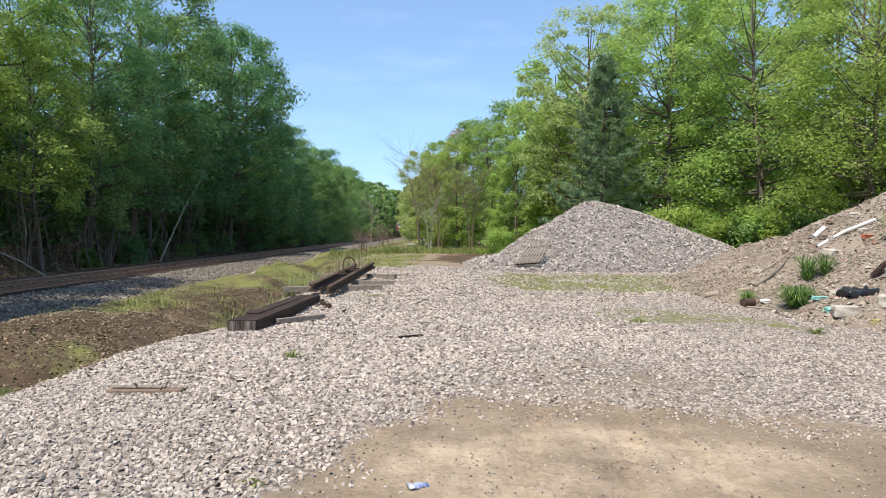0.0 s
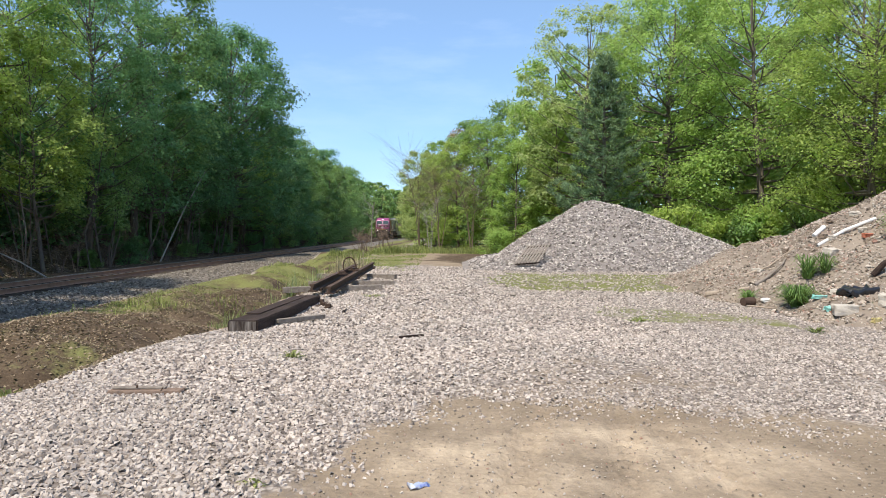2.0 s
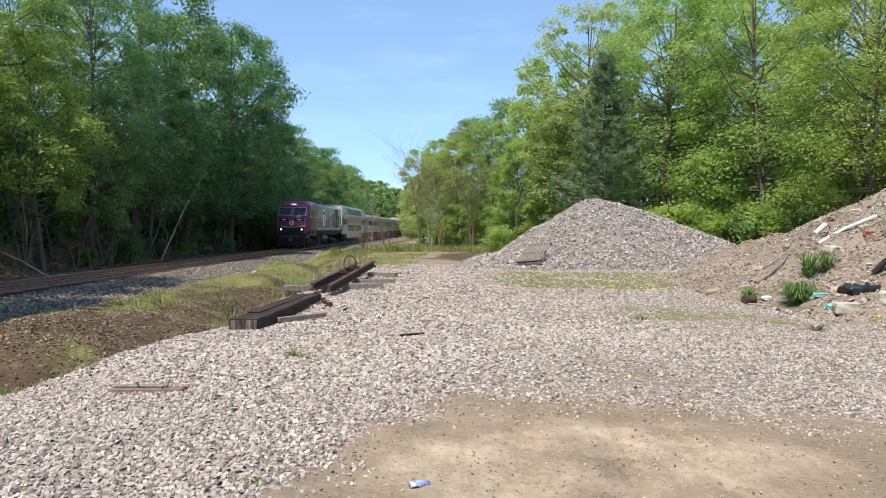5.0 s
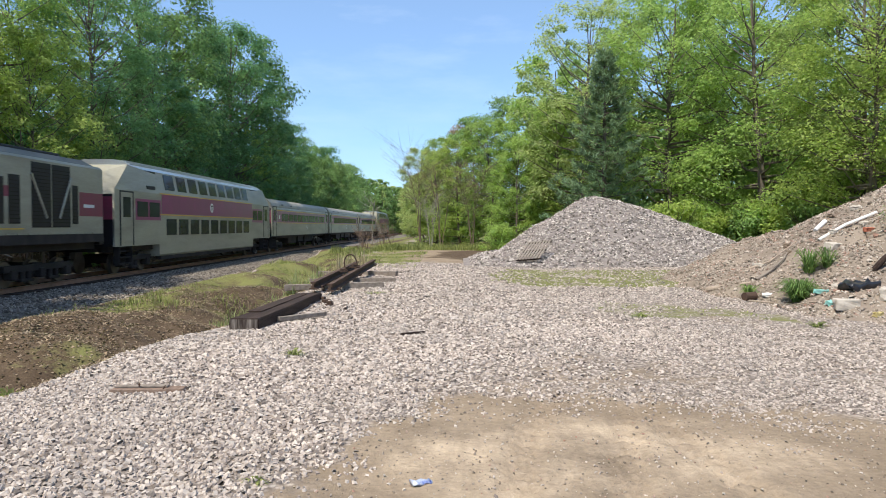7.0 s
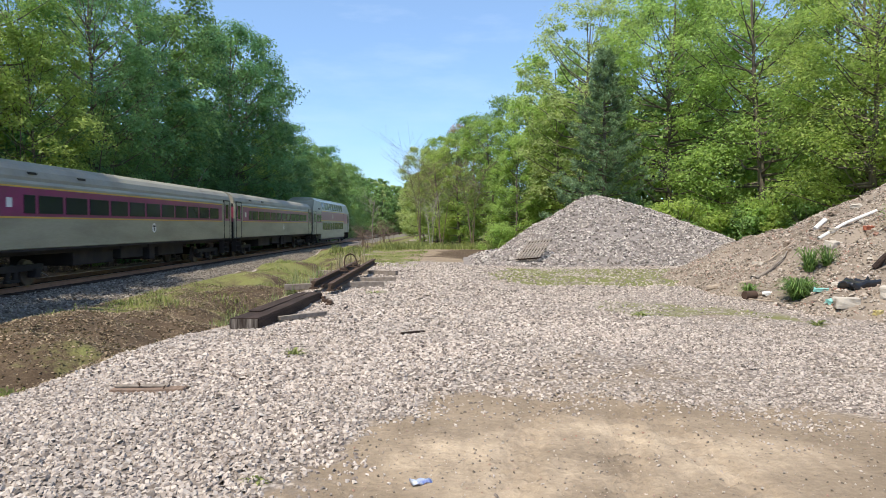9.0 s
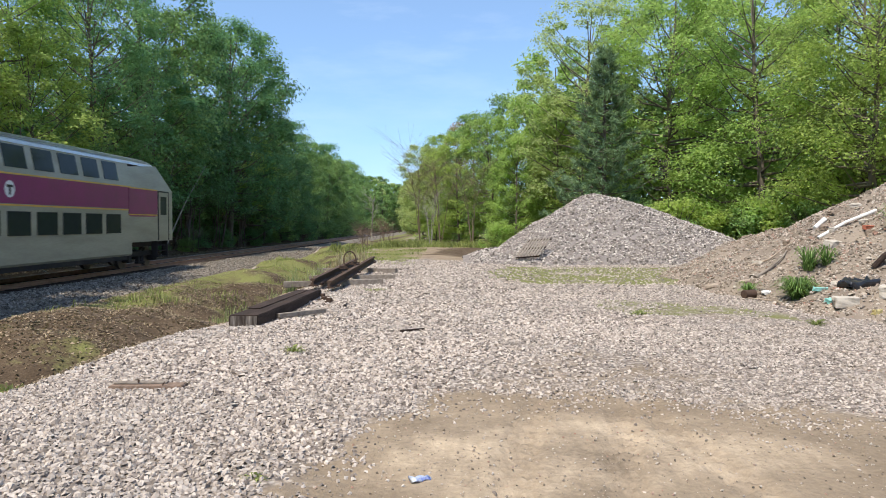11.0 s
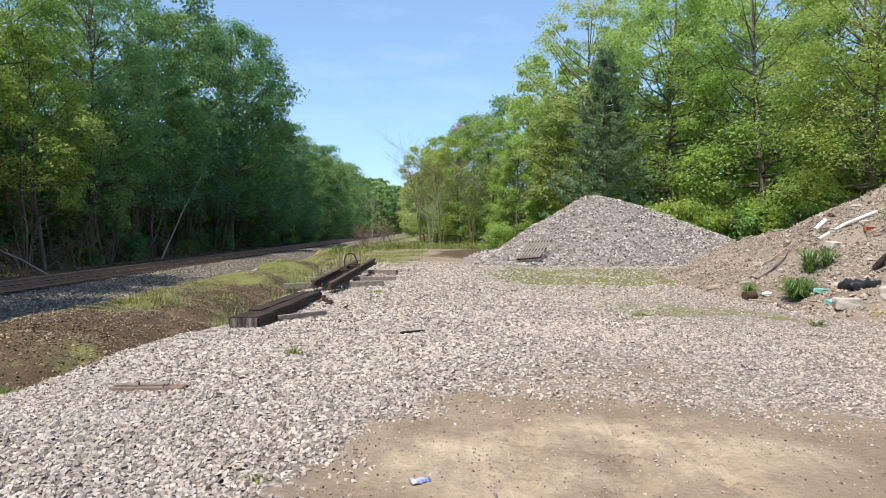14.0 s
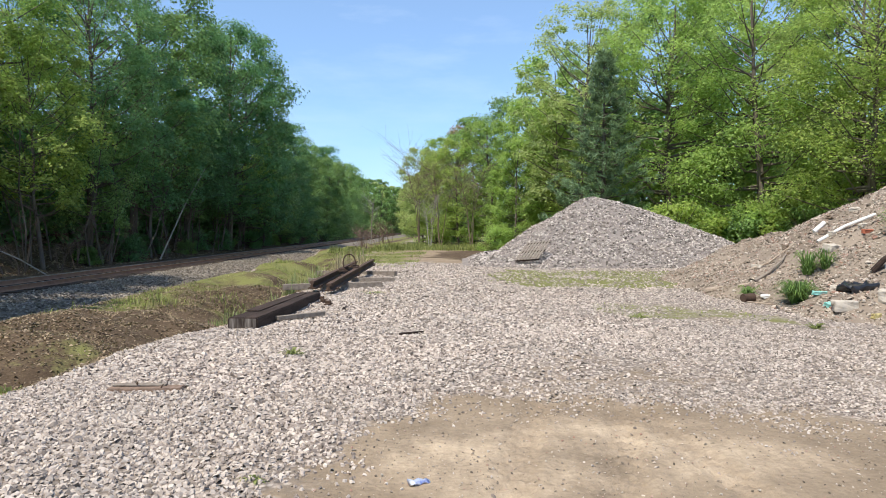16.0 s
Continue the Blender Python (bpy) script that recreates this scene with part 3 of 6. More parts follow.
def pine_meshes(rng, height, radius):
    """A pine: whorls of rising boughs, each with side twigs that end in tufts of needles."""
    bm = bmesh.new()
    limb(bm, [(0, 0, -0.4), (0.05, 0, height * 0.5), (0, 0.05, height)], 0.22, 0.03, 9)
    B, D, L = [], [], []
    for k in range(120):
        u = k / 120
        h = height * (0.08 + 0.90 * u)
        r = radius * (1 - u) ** 0.75 * rng.uniform(0.45, 1.2) + 0.22
        a = k * 2.4 + rng.normal(0, 0.3)
        d = np.array([math.cos(a), math.sin(a), 0.0])
        e = np.array([-d[1], d[0], 0.0])
        limb(bm, [(0, 0, h - 0.15 * r), tuple(d * 0.6 * r + (0, 0, h - 0.06 * r)), tuple(d * r + (0, 0, h + 0.16 * r))], 0.045, 0.01, 4)
        for _ in range(int(5 + 9 * r / radius)):
            t = rng.uniform(0.3, 1.05)
            c = d * r * t + e * rng.normal(0, 0.20 * r * (1.15 - 0.6 * t) + 0.06) + np.array([0, 0, h - 0.15 * r + 0.33 * r * t * t + rng.normal(0.06, 0.07)])
            n = 26
            w = rng.normal(0, 1, (n, 3)) * np.array([0.8, 0.8, 0.55]) + d * 0.55 + np.array([0, 0, 0.65])
            w /= np.linalg.norm(w, axis=1, keepdims=True)
            B.append(np.tile(c, (n, 1)) + rng.normal(0, 0.07, (n, 3)))
            D.append(w)
            L.append(rng.uniform(0.20, 0.36, n))
    B, D, L = np.concatenate(B), np.concatenate(D), np.concatenate(L)[:, None]
    side = np.cross(D, rng.normal(0, 1, D.shape))
    side *= 0.030 / np.linalg.norm(side, axis=1, keepdims=True)
    v = np.stack([B - side, B + side, B + D * L], 1).reshape(-1, 3)
    wood = bpy.data.meshes.new("pine_wood")
    bm.to_mesh(wood)
    bm.free()
    wood.materials.append(BARK)
    return wood, mesh_np("pine_crown", v, np.arange(len(v)).reshape(-1, 3), LEAF_PINE)


def bush_meshes(name, rng, height, radius, clumps, leaves, leaf, foliage, stems=7):
    bm = bmesh.new()
    P, N, S = [], [], []
    for k in range(stems):
        a = rng.uniform(0, 6.28)
        r = radius * rng.uniform(0.2, 0.8)
        limb(bm, [(0.1 * math.cos(a), 0.1 * math.sin(a), -0.2), (0.5 * r * math.cos(a), 0.5 * r * math.sin(a), height * 0.5), (r * math.cos(a), r * math.sin(a), height * rng.uniform(0.75, 1.0))], 0.035, 0.008, 5)
    for k in range(clumps):
        a, u = rng.uniform(0, 6.28), rng.uniform(0.05, 1.0)
        r = radius * math.sqrt(max(0.05, 1 - 0.75 * u * u)) * rng.uniform(0.3, 1.0)
        c = np.array([math.cos(a) * r, math.sin(a) * r, height * u * 0.88])
        n = int(leaves * rng.uniform(0.5, 1.5))
        d = rng.normal(0, 1, (n, 3))
        d /= np.linalg.norm(d, axis=1, keepdims=True)
        p = c + d * (0.26 * radius * rng.uniform(0.4, 1.2, (n, 1))) * np.array([1, 1, 0.8])
        p[:, 2] = np.maximum(p[:, 2], 0.03)
        P.append(p)
        N.append(d + 0.5 * np.array([math.cos(a), math.sin(a), 0.4]))
        S.append(leaf * rng.uniform(0.6, 1.4, n))
    wood = bpy.data.meshes.new(name + "_stems")
    bm.to_mesh(wood)
    bm.free()
    wood.materials.append(BARK)
    v, f = leaf_tris(np.concatenate(P), np.concatenate(N), np.concatenate(S))
    return wood, mesh_np(name + "_leaves", v, f, foliage)


def plant(name, meshes, x, y, label, category, group, turn=0.0, scale=1.0, foliage=None, z=None, lean=(0, 0), wood_name="trunk", crown_name="crown"):
    zz = float(ground_z(x, y)) if z is None else z
    ob = thing(name, label, category, pose(x, y, zz, lean[0], lean[1], turn), group)
    ob.scale = (scale,) * 3
    linked(wood_name, meshes[0], ob)
    crown = linked(crown_name, meshes[1], ob)
    if foliage:
        crown.material_slots[0].link = "OBJECT"
        crown.material_slots[0].material = foliage
    return ob


def build_trees():
    r = np.random.default_rng(11)
    tall = [tree_meshes("tall", r, 21, 5.0, 0.20, 115, 230, 0.195, BARK, LEAF_MID, trunk=0.28) for _ in range(3)]
    near = [tree_meshes("near", r, 21, 5.0, 0.27, 100, 400, 0.125, BARK, LEAF_MID, trunk=0.26) for _ in range(2)]
    back = tree_meshes("back", r, 22, 5.2, 0.35, 70, 110, 0.36, BARK, LEAF_MID, trunk=0.28)
    oak = [tree_meshes("oak", r, 16.5, 5.4, 0.14, 120, 330, 0.125, BARK, LEAF_YELLOW, trunk=0.26, spread=0.9) for _ in range(2)]
    maple = [tree_meshes("maple", r, 12, 3.2, 0.04, 90, 190, 0.148, BARK, LEAF_FRESH, trunk=0.14) for _ in range(2)]
    slim = [tree_meshes("slim", r, 12, 3.0, 0.26, 80, 190, 0.14, BARK, LEAF_DEEP, trunk=0.12) for _ in range(2)]
    pine = pine_meshes(r, 12.6, 3.4)
    airy = tree_meshes("airy", r, 16.5, 4.6, 0.20, 120, 210, 0.125, BARK, LEAF_OLIVE, trunk=0.24, spread=0.75)
    far = tree_meshes("far", r, 15, 4.6, 0.02, 70, 80, 0.50, BARK, LEAF_MID, trunk=0.22)
    bush = [bush_meshes("bush", r, 2.6, 1.9, 46, 140, 0.112, LEAF_FRESH) for _ in range(2)]
    # the wood beyond the track: a wall of crowns along the line
    y = 20.0
    k = 0
    while y < 150:
        for row, off in ((0, 0.0), (1, 4.5)):
            if row and y > 105:
                continue
            x = -22.4 - 6.0 * row + (0.9 if k % 3 == 0 and not row else 0.0) + r.normal(0, 0.6)
            big = 0.97 + (0.10 if k % 4 in (0, 3) else -0.12) * (y < 60) + r.normal(0, 0.05) - 0.30 * row - 0.30 * float(step(78, 92, y)) - 0.04 * float(step(46, 56, y))
            big *= 1.85 if not row and y >= 68 else 1.0
            fol = (LEAF_FRESH, LEAF_YELLOW, LEAF_OLIVE, LEAF_YELLOW)[k % 4] if y < 44 else (LEAF_MID, LEAF_OLIVE, LEAF_DEEP, LEAF_MID)[k % 4]
            if k % 5 == 2 or (row and k % 2):
                fol = LEAF_OLIVE if row else LEAF_FRESH
            if y >= 64:
                fol = (LEAF_DEEP, LEAF_MID, LEAF_DEEP)[k % 3]
            if 24 < y < 38 and not row:
                x, big = x - 2.2, big * 0.86
            plant("tree", back if row else (near[k % 2] if y < 45 else (tall[k % 3] if y < 68 else maple[k % 2])), x, y + off + r.normal(0, 0.6), "tall leafy green tree at the edge of a wood", "tree", "trees of the wood by the track", r.uniform(0, 360), big, fol)
            k += 1
        y += 8.0 if y < 56 else 6.8 + 0.03 * (y - 56)
    for x, y, s, fol in ((-20.4, 36.3, 1.0, LEAF_YELLOW), (-20.4, 42.5, 0.72, LEAF_MID), (-20.4, 49.5, 1.12, LEAF_DEEP), (-20.6, 57, 0.95, LEAF_DEEP), (-20.4, 64, 0.85, LEAF_DEEP), (-20.2, 71, 1.0, LEAF_FRESH), (-20.2, 78, 0.95, LEAF_DEEP), (-20.4, 84, 0.85, LEAF_MID), (-20.2, 98, 0.95, LEAF_MID), (-19.6, 92, 0.9, LEAF_DEEP), (-19.4, 106, 1.0, LEAF_MID), (-19.5, 113, 1.05, LEAF_MID), (-19.4, 120, 1.0, LEAF_MID), (-19.6, 128, 1.1, LEAF_MID), (-19.6, 137, 1.1, LEAF_MID), (-20.9, 23.5, 0.95, LEAF_MID)):
        plant("tree", (slim if y < 80 else maple)[int(y) % 2], x, y, "slender young tree before a wood", "tree", "young trees by the track", r.uniform(0, 360), s, fol)
    for x, y, s in ((-21.8, 13.0, 1.05), (-21.2, 6.5, 1.15), (-21.4, 0.0, 1.15), (-22.0, -8, 1.1)):
        plant("tree", back, x, y, "tall leafy green tree at the edge of a wood", "tree", "trees of the wood by the track", r.uniform(0, 360), s, LEAF_MID)
    # beyond the yard
    for x, y, s, fol, m in ((9.2, 52, 1.06, LEAF_OLIVE, airy), (15.0, 50, 1.10, LEAF_FRESH, oak[1]), (19.5, 46, 1.08, LEAF_FRESH, oak[0]), (25, 45, 1.12, LEAF_OLIVE, oak[1]), (21.5, 38, 0.92, LEAF_YELLOW, oak[0]), (26, 35, 1.02, LEAF_YELLOW, oak[1]),
                            (24.5, 28.5, 0.95, LEAF_YELLOW, oak[0]), (31, 38, 0.8, LEAF_MID, back), (17, 58, 0.9, LEAF_MID, back), (28, 54, 0.95, LEAF_MID, back), (36, 45, 0.9, LEAF_MID, back), (23, 62, 0.95, LEAF_FRESH, back), (9, 64, 0.75, LEAF_FRESH, back)):
        plant("tree", m, x, y, "broad leafy tree beyond the gravel yard", "tree", "trees beyond the yard", r.uniform(0, 360), s, fol)
    plant("pine_tree", pine, 9.4, 45.4, "dark green pine with layered branches", "pine tree", "", 40)
    for x, y, s, fol in ((6.2, 58, 0.95, LEAF_FRESH), (3.2, 60, 0.85, LEAF_FRESH), (0.7, 62, 0.74, LEAF_YELLOW), (-1.4, 66, 0.66, LEAF_YELLOW), (-2.9, 76, 0.80, LEAF_OLIVE), (2.0, 70, 1.0, LEAF_MID), (5.4, 68, 1.1, LEAF_MID), (-0.4, 80, 0.95, LEAF_FRESH), (8.2, 55, 0.9, LEAF_YELLOW), (4.8, 54.5, 0.66, LEAF_FRESH), (-2.6, 90, 0.9, LEAF_OLIVE)):
        plant("tree", maple[int(x * 3) % 2], x, y, "young spring tree at the end of the yard", "tree", "young trees at the yard's end", r.uniform(0, 360), s, fol)
    plant("tree", maple[0], 1.2, 84, "tree with pinkish spring buds", "tree", "", 0, 1.08, LEAF_PINK)
    for i in range(26):
        y = 150 + 11 * (i // 2) + r.uniform(-3, 3)
        x = (-26 + r.normal(0, 2) + 0.05 * (y - 150)) if i % 2 else (-4 + r.normal(0, 1.5) - 0.05 * (y - 110))
        plant("tree", far, x, y, "distant leafy tree along the railway", "tree", "far trees along the line", r.uniform(0, 360), 0.75 + 0.0026 * (y - 150) + r.normal(0, 0.06), LEAF_MID if i % 3 else LEAF_OLIVE)
    # thicket
    for i in range(34):
        x = 8.5 + 22 * (i / 33) + r.normal(0, 0.6)
        y = 44.5 - 0.62 * max(0, x - 15) + r.normal(0, 1.0) + (2.5 if i % 3 == 0 else 0)
        plant("bush", bush[i % 2], x, y, "dense green bush at the wood's edge", "bush", "thicket beyond the yard", r.uniform(0, 360), r.uniform(0.8, 1.35), (LEAF_FRESH, LEAF_MID, LEAF_YELLOW)[i % 3], wood_name="stem", crown_name="foliage")
    for i in range(12):
        y = 42 + 4.6 * i
        plant("bush", bush[i % 2], -19.9 - r.uniform(0.3, 1.6), y, "dark undergrowth below the trees", "bush", "undergrowth by the track", r.uniform(0, 360), r.uniform(0.42, 0.8), LEAF_DEEP if i % 3 else LEAF_MID, wood_name="stem", crown_name="foliage")
    plant("bush", bush[0], 3.2, 49.5, "round bright green bush by the gravel mound", "bush", "", 0, 0.72, LEAF_FRESH, wood_name="stem", crown_name="foliage")


def far_woods():
    """Closed masses of foliage deep inside the woods."""
    P, S = [], []
    for x0, x1, y0, y1, h, n in ((8, 45, 66, 80, 15, 9000), (32, 46, 18, 66, 15, 8000), (-80, 80, 330, 350, 17, 9000)):
        x, y = RNG.uniform(x0, x1, n), RNG.uniform(y0, y1, n)
        top = h * (0.8 + 0.2 * fnoise(x, y, 6, 90))
        P.append(np.stack([x, y, ground_z(x, y) + top * RNG.random(n) ** 0.8], -1))
        S.append(np.full(n, 1.0 if y0 < 300 else 1.4) * RNG.uniform(0.6, 1.3, n))
    P, S = np.concatenate(P), np.concatenate(S)
    v, f = leaf_tris(P, RNG.normal(0, 1, P.shape), S)
    tagged(new("far_woods", mesh_np("far_woods", v, f, LEAF_MID)), "deep green wood behind the nearer trees", "woods", kind="stuff")


def deep_undergrowth():
    """Dense dark brush that closes the wood behind its first trees."""
    P, S = [], []
    for x0, x1, y0, y1, h, n, leaf in ((-27.5, -23.5, 8, 110, 7.5, 26000, 0.42), (-33, -27.5, 8, 120, 10, 14000, 0.7), (-44, -34, 8, 150, 13, 9000, 1.2)):
        x, y = RNG.uniform(x0, x1, n), RNG.uniform(y0, y1, n)
        top = h * (0.75 + 0.25 * fnoise(x, y, 5, 91))
        P.append(np.stack([x, y, ground_z(x, y) + top * RNG.random(n)], -1))
        S.append(leaf * RNG.uniform(0.6, 1.3, n))
    P, S = np.concatenate(P), np.concatenate(S)
    v, f = leaf_tris(P, RNG.normal(0, 1, P.shape), S)
    tagged(new("deep_undergrowth", mesh_np("deep_undergrowth", v, f, LEAF_DEEP)), "dark dense brush inside the wood", "undergrowth", kind="stuff")


def thin_stems():
    """Thin bare trunks between the crowns and the leaf-strewn bank."""
    r = np.random.default_rng(5)
    kinds = []
    for k in range(4):
        bm = bmesh.new()
        b = r.normal(0, 0.35, (4, 2)).cumsum(0)
        limb(bm, [(0, 0, -0.3)] + [(b[i][0], b[i][1], 2.0 * (i + 1)) for i in range(4)], 0.05, 0.018, 6)
        for j in range(5):
            h = r.uniform(1.5, 6.5)
            a = r.uniform(0, 6.283)
            limb(bm, [(b[int(h / 2)][0] * 0.8, b[int(h / 2)][1] * 0.8, h), (math.cos(a) * 1.2, math.sin(a) * 1.2, h + r.uniform(0, 0.9))], 0.02, 0.006, 4)
        me = bpy.data.meshes.new("thin_stem")
        bm.to_mesh(me)
        bm.free()
        me.materials.append(BARK)
        kinds.append(me)
    for i in range(44):
        y = 21 + 60 * (i / 44) ** 1.2 + r.normal(0, 0.5)
        x = -20.0 - abs(r.normal(0, 1.3))
        ob = thing("thin_trunk", "thin bare trunk at the dark wood's edge", "tree trunk", pose(x, y, float(ground_z(x, y)), r.normal(0, 7), r.normal(0, 7), r.uniform(0, 360)), "thin trunks at the wood's edge")
        linked("stem", kinds[i % 4], ob)


build_trees()
thin_stems()
deep_undergrowth()
far_woods()


# ---------------------------------------------------------------- railway
RUST = worn("rusty_rail", (0.34, 0.20, 0.135), (0.15, 0.09, 0.062), 0.5, 3, 0.8, 0.0)
POLISHED = worn("worn_rail_head", (0.42, 0.38, 0.35), (0.16, 0.11, 0.08), 0.5, 3, 0.4, 0.8)
SLEEPER = worn("weathered_sleeper", (0.060, 0.043, 0.033), (0.028, 0.021, 0.017), 0.6, 2, 0.9, fine=20, relief=0.5)


def build_track():
    track = thing("railway_track", "single railway track of rusty rails on dark sleepers", "railway track", pose(TRACK_X, 0, RAIL_Z), kind="structure")
    prof = [(-0.07, -0.17), (0.07, -0.17), (0.07, -0.158), (0.012, -0.14), (0.010, -0.045), (0.035, -0.036), (0.035, -0.004), (-0.035, -0.004), (-0.035, -0.036), (-0.010, -0.045), (-0.012, -0.14), (-0.07, -0.158)]
    for side in (-1, 1):
        bm = bmesh.new()
        prism(bm, [(x + side * 0.75, z) for x, z in prof], -320, 420)
        rail = part("rail", bm, RUST, track, "rusty steel rail")
        bm = bmesh.new()
        box(bm, side * 0.75 - 0.030, side * 0.75 + 0.030, -320, 420, -0.0035, 0.0)
        part("rail_head", bm, POLISHED, rail, "worn shiny running surface")
    bm = bmesh.new()
    box(bm, -1.3, 1.3, -0.115, 0.115, -0.33, -0.165, 0.012)
    first = part("sleeper", bm, SLEEPER, track)
    first.location = (0, 14, 0)
    for i in range(1, 130):
        linked("sleeper", first.data, track, pose(random.uniform(-0.04, 0.04), 14 + 0.56 * i, random.uniform(-0.01, 0.005), 0, 0, random.uniform(-0.8, 0.8)))
    v, f = [], []
    for i in range(-300, 560):
        if 14 - 0.3 < 14 + 0.56 * (i) < 14 + 0.56 * 129.5 and i >= 0:
            continue
        y, o = 14 + 0.56 * i, len(v)
        v += [(x, y + d, z) for x in (-1.3, 1.3) for d in (-0.115, 0.115) for z in (-0.33, -0.165)]
        f += [(o, o + 1, o + 3, o + 2), (o + 4, o + 6, o + 7, o + 5), (o, o + 4, o + 5, o + 1), (o + 2, o + 3, o + 7, o + 6), (o + 1, o + 5, o + 7, o + 3)]
    linked("far_sleepers", mesh_np("far_sleepers", v, f, SLEEPER), track, kind="stuff")


build_track()

# ---------------------------------------------------------------- train
SPEED, NOSE_AT = 30.713, 222.205
LOCO, COACH = 22.0, 25.95
SILVER = worn("dull_silver_paint", (0.38, 0.36, 0.28), (0.18, 0.16, 0.115), 0.55, 0.7, 0.42, 0.15, 9, 0.03, stretch=(1, 0.4, 2.0))
ROOF = worn("grey_ribbed_roof", (0.33, 0.31, 0.25), (0.20, 0.18, 0.14), 0.55, 0.6, 0.55, 0.1, 9, 0.05)
BRIGHT_ROOF = worn("bright_metal_roof", (0.62, 0.64, 0.66), (0.32, 0.31, 0.30), 0.35, 0.6, 0.28, 0.7, 9, 0.03)
LOCO_ROOF = worn("sooty_grey_roof", (0.19, 0.18, 0.165), (0.07, 0.062, 0.055), 0.6, 0.8, 0.55, 0.1, 9, 0.05)
PURPLE = worn("purple_paint", (0.27, 0.035, 0.14), (0.12, 0.05, 0.07), 0.4, 1.0, 0.3, 0.0, 12, 0.03, 0.5)
MAROON = worn("maroon_paint", (0.25, 0.045, 0.085), (0.12, 0.06, 0.06), 0.4, 1.0, 0.38, 0.0, 12, 0.03, 0.4)
YELLOW = worn("yellow_stripe", (0.72, 0.44, 0.08), (0.30, 0.22, 0.10), 0.35, 2, 0.5)
BLACK = worn("black_paint", (0.014, 0.014, 0.015), (0.045, 0.04, 0.036), 0.4, 1.0, 0.5)
GRIME = worn("grimy_underframe", (0.024, 0.021, 0.020), (0.065, 0.050, 0.040), 0.6, 1.3, 0.8)
STEEL = worn("wheel_steel", (0.20, 0.17, 0.15), (0.07, 0.05, 0.04), 0.6, 2, 0.5, 0.7)
WHITE = worn("white_paint", (0.78, 0.78, 0.76), (0.45, 0.42, 0.38), 0.3, 1.5, 0.5)


def glass_mat(name, colour, rough=0.08):
    m, n, l, b = mat(name, rough, 0.0, 0.10)
    l.new(mix(n, l, tex_noise(n, l, 1.3, 3), colour, tuple(c * 1.9 + 0.006 for c in colour)), b.inputs["Base Color"])
    return m


def glow_mat(name, colour, strength):
    m, n, l, b = mat(name, 0.3)
    b.inputs["Base Color"].default_value = (*colour, 1)
    b.inputs["Emission Color"].default_value = (*colour, 1)
    b.inputs["Emission Strength"].default_value = strength
    return m


TINTED = glass_mat("tinted_window_glass", (0.018, 0.024, 0.022))
WINDSHIELD = glass_mat("windshield_glass", (0.035, 0.05, 0.06), 0.04)
HEADLIGHT = glow_mat("headlight", (1.0, 0.93, 0.80), 0.75)


def cyl_x(bm, x0, x1, y, z, r, n=20):
    tube(bm, (x0, y, z), (x1, y, z), r, r, n)


def wheel_mesh(r):
    bm = bmesh.new()
    cyl_x(bm, -0.07, 0.07, 0, 0, r, 24)
    cyl_x(bm, -0.09, -0.06, 0, 0, r + 0.028, 24)
    cyl_x(bm, 0.07, 0.10, 0, 0, r * 0.3, 12)
    me = bpy.data.meshes.new("wheel")
    bm.to_mesh(me)
    bm.free()
    me.materials.append(STEEL)
    return me


WHEEL = wheel_mesh(0.44)


def bogie(parent, yc, base, axles):
    bm = bmesh.new()
    for s in (-1, 1):
        x = s * 1.05
        box(bm, x - 0.09, x + 0.09, yc - base / 2 - 0.45, yc + base / 2 + 0.45, 0.52, 0.74, 0.03)
        for k in range(axles):
            y = yc - base / 2 + base * k / (axles - 1)
            box(bm, x - 0.14, x + 0.16, y - 0.17, y + 0.17, 0.28, 0.60, 0.03)
        for k in range(axles - 1):
            y = yc - base / 2 + base * (k + 0.5) / (axles - 1)
            for d in (-0.2, 0.2):
                tube(bm, (x, y + d, 0.25), (x, y + d, 0.55), 0.1, 0.1, 10)
            box(bm, x - 0.08, x + 0.1, y - 0.35, y + 0.35, 0.18, 0.28, 0.02)
    box(bm, -1.0, 1.0, yc - 0.3, yc + 0.3, 0.4, 0.78, 0.03)
    frame_part = part("bogie", bm, GRIME, parent, "grimy steel bogie")
    for k in range(axles):
        y = yc - base / 2 + base * k / (axles - 1)
        for s in (-1, 1):
            linked("wheel", WHEEL, frame_part, pose(s * 0.78, y, 0.44, 0, 0, 0 if s > 0 else 180))


def panel(name, parent, material, s, y0, y1, z0, z1, out, depth=0.02, label="", bevel=0.0):
    """A flat panel on one side of a car, standing out by a little."""
    bm = bmesh.new()
    a, b = (out - depth, out) if s > 0 else (-out, -out + depth)
    box(bm, a, b, y0, y1, z0, z1, bevel)
    return part(name, bm, material, parent, label)


def repeat_windows(parent, ys, w, z0, z1, out, name="window"):
    bm = bmesh.new()
    box(bm, -0.012, 0.012, 0, w, z0, z1, 0.0)
    pane = bpy.data.meshes.new("window")
    bm.to_mesh(pane)
    bm.free()
    pane.materials.append(TINTED)
    bm = bmesh.new()
    t = 0.022
    for a in ((0 - t, w + t, z0 - t, z0), (0 - t, w + t, z1, z1 + t), (0 - t, 0, z0, z1), (w, w + t, z0, z1)):
        box(bm, -0.016, 0.016, a[0], a[1], a[2], a[3])
    rim = bpy.data.meshes.new("window_frame")
    bm.to_mesh(rim)
    bm.free()
    rim.materials.append(BLACK)
    for s in (-1, 1):
        for y in ys:
            win = linked(name, pane, parent, pose(s * out, y, 0))
            linked("window_frame", rim, win)


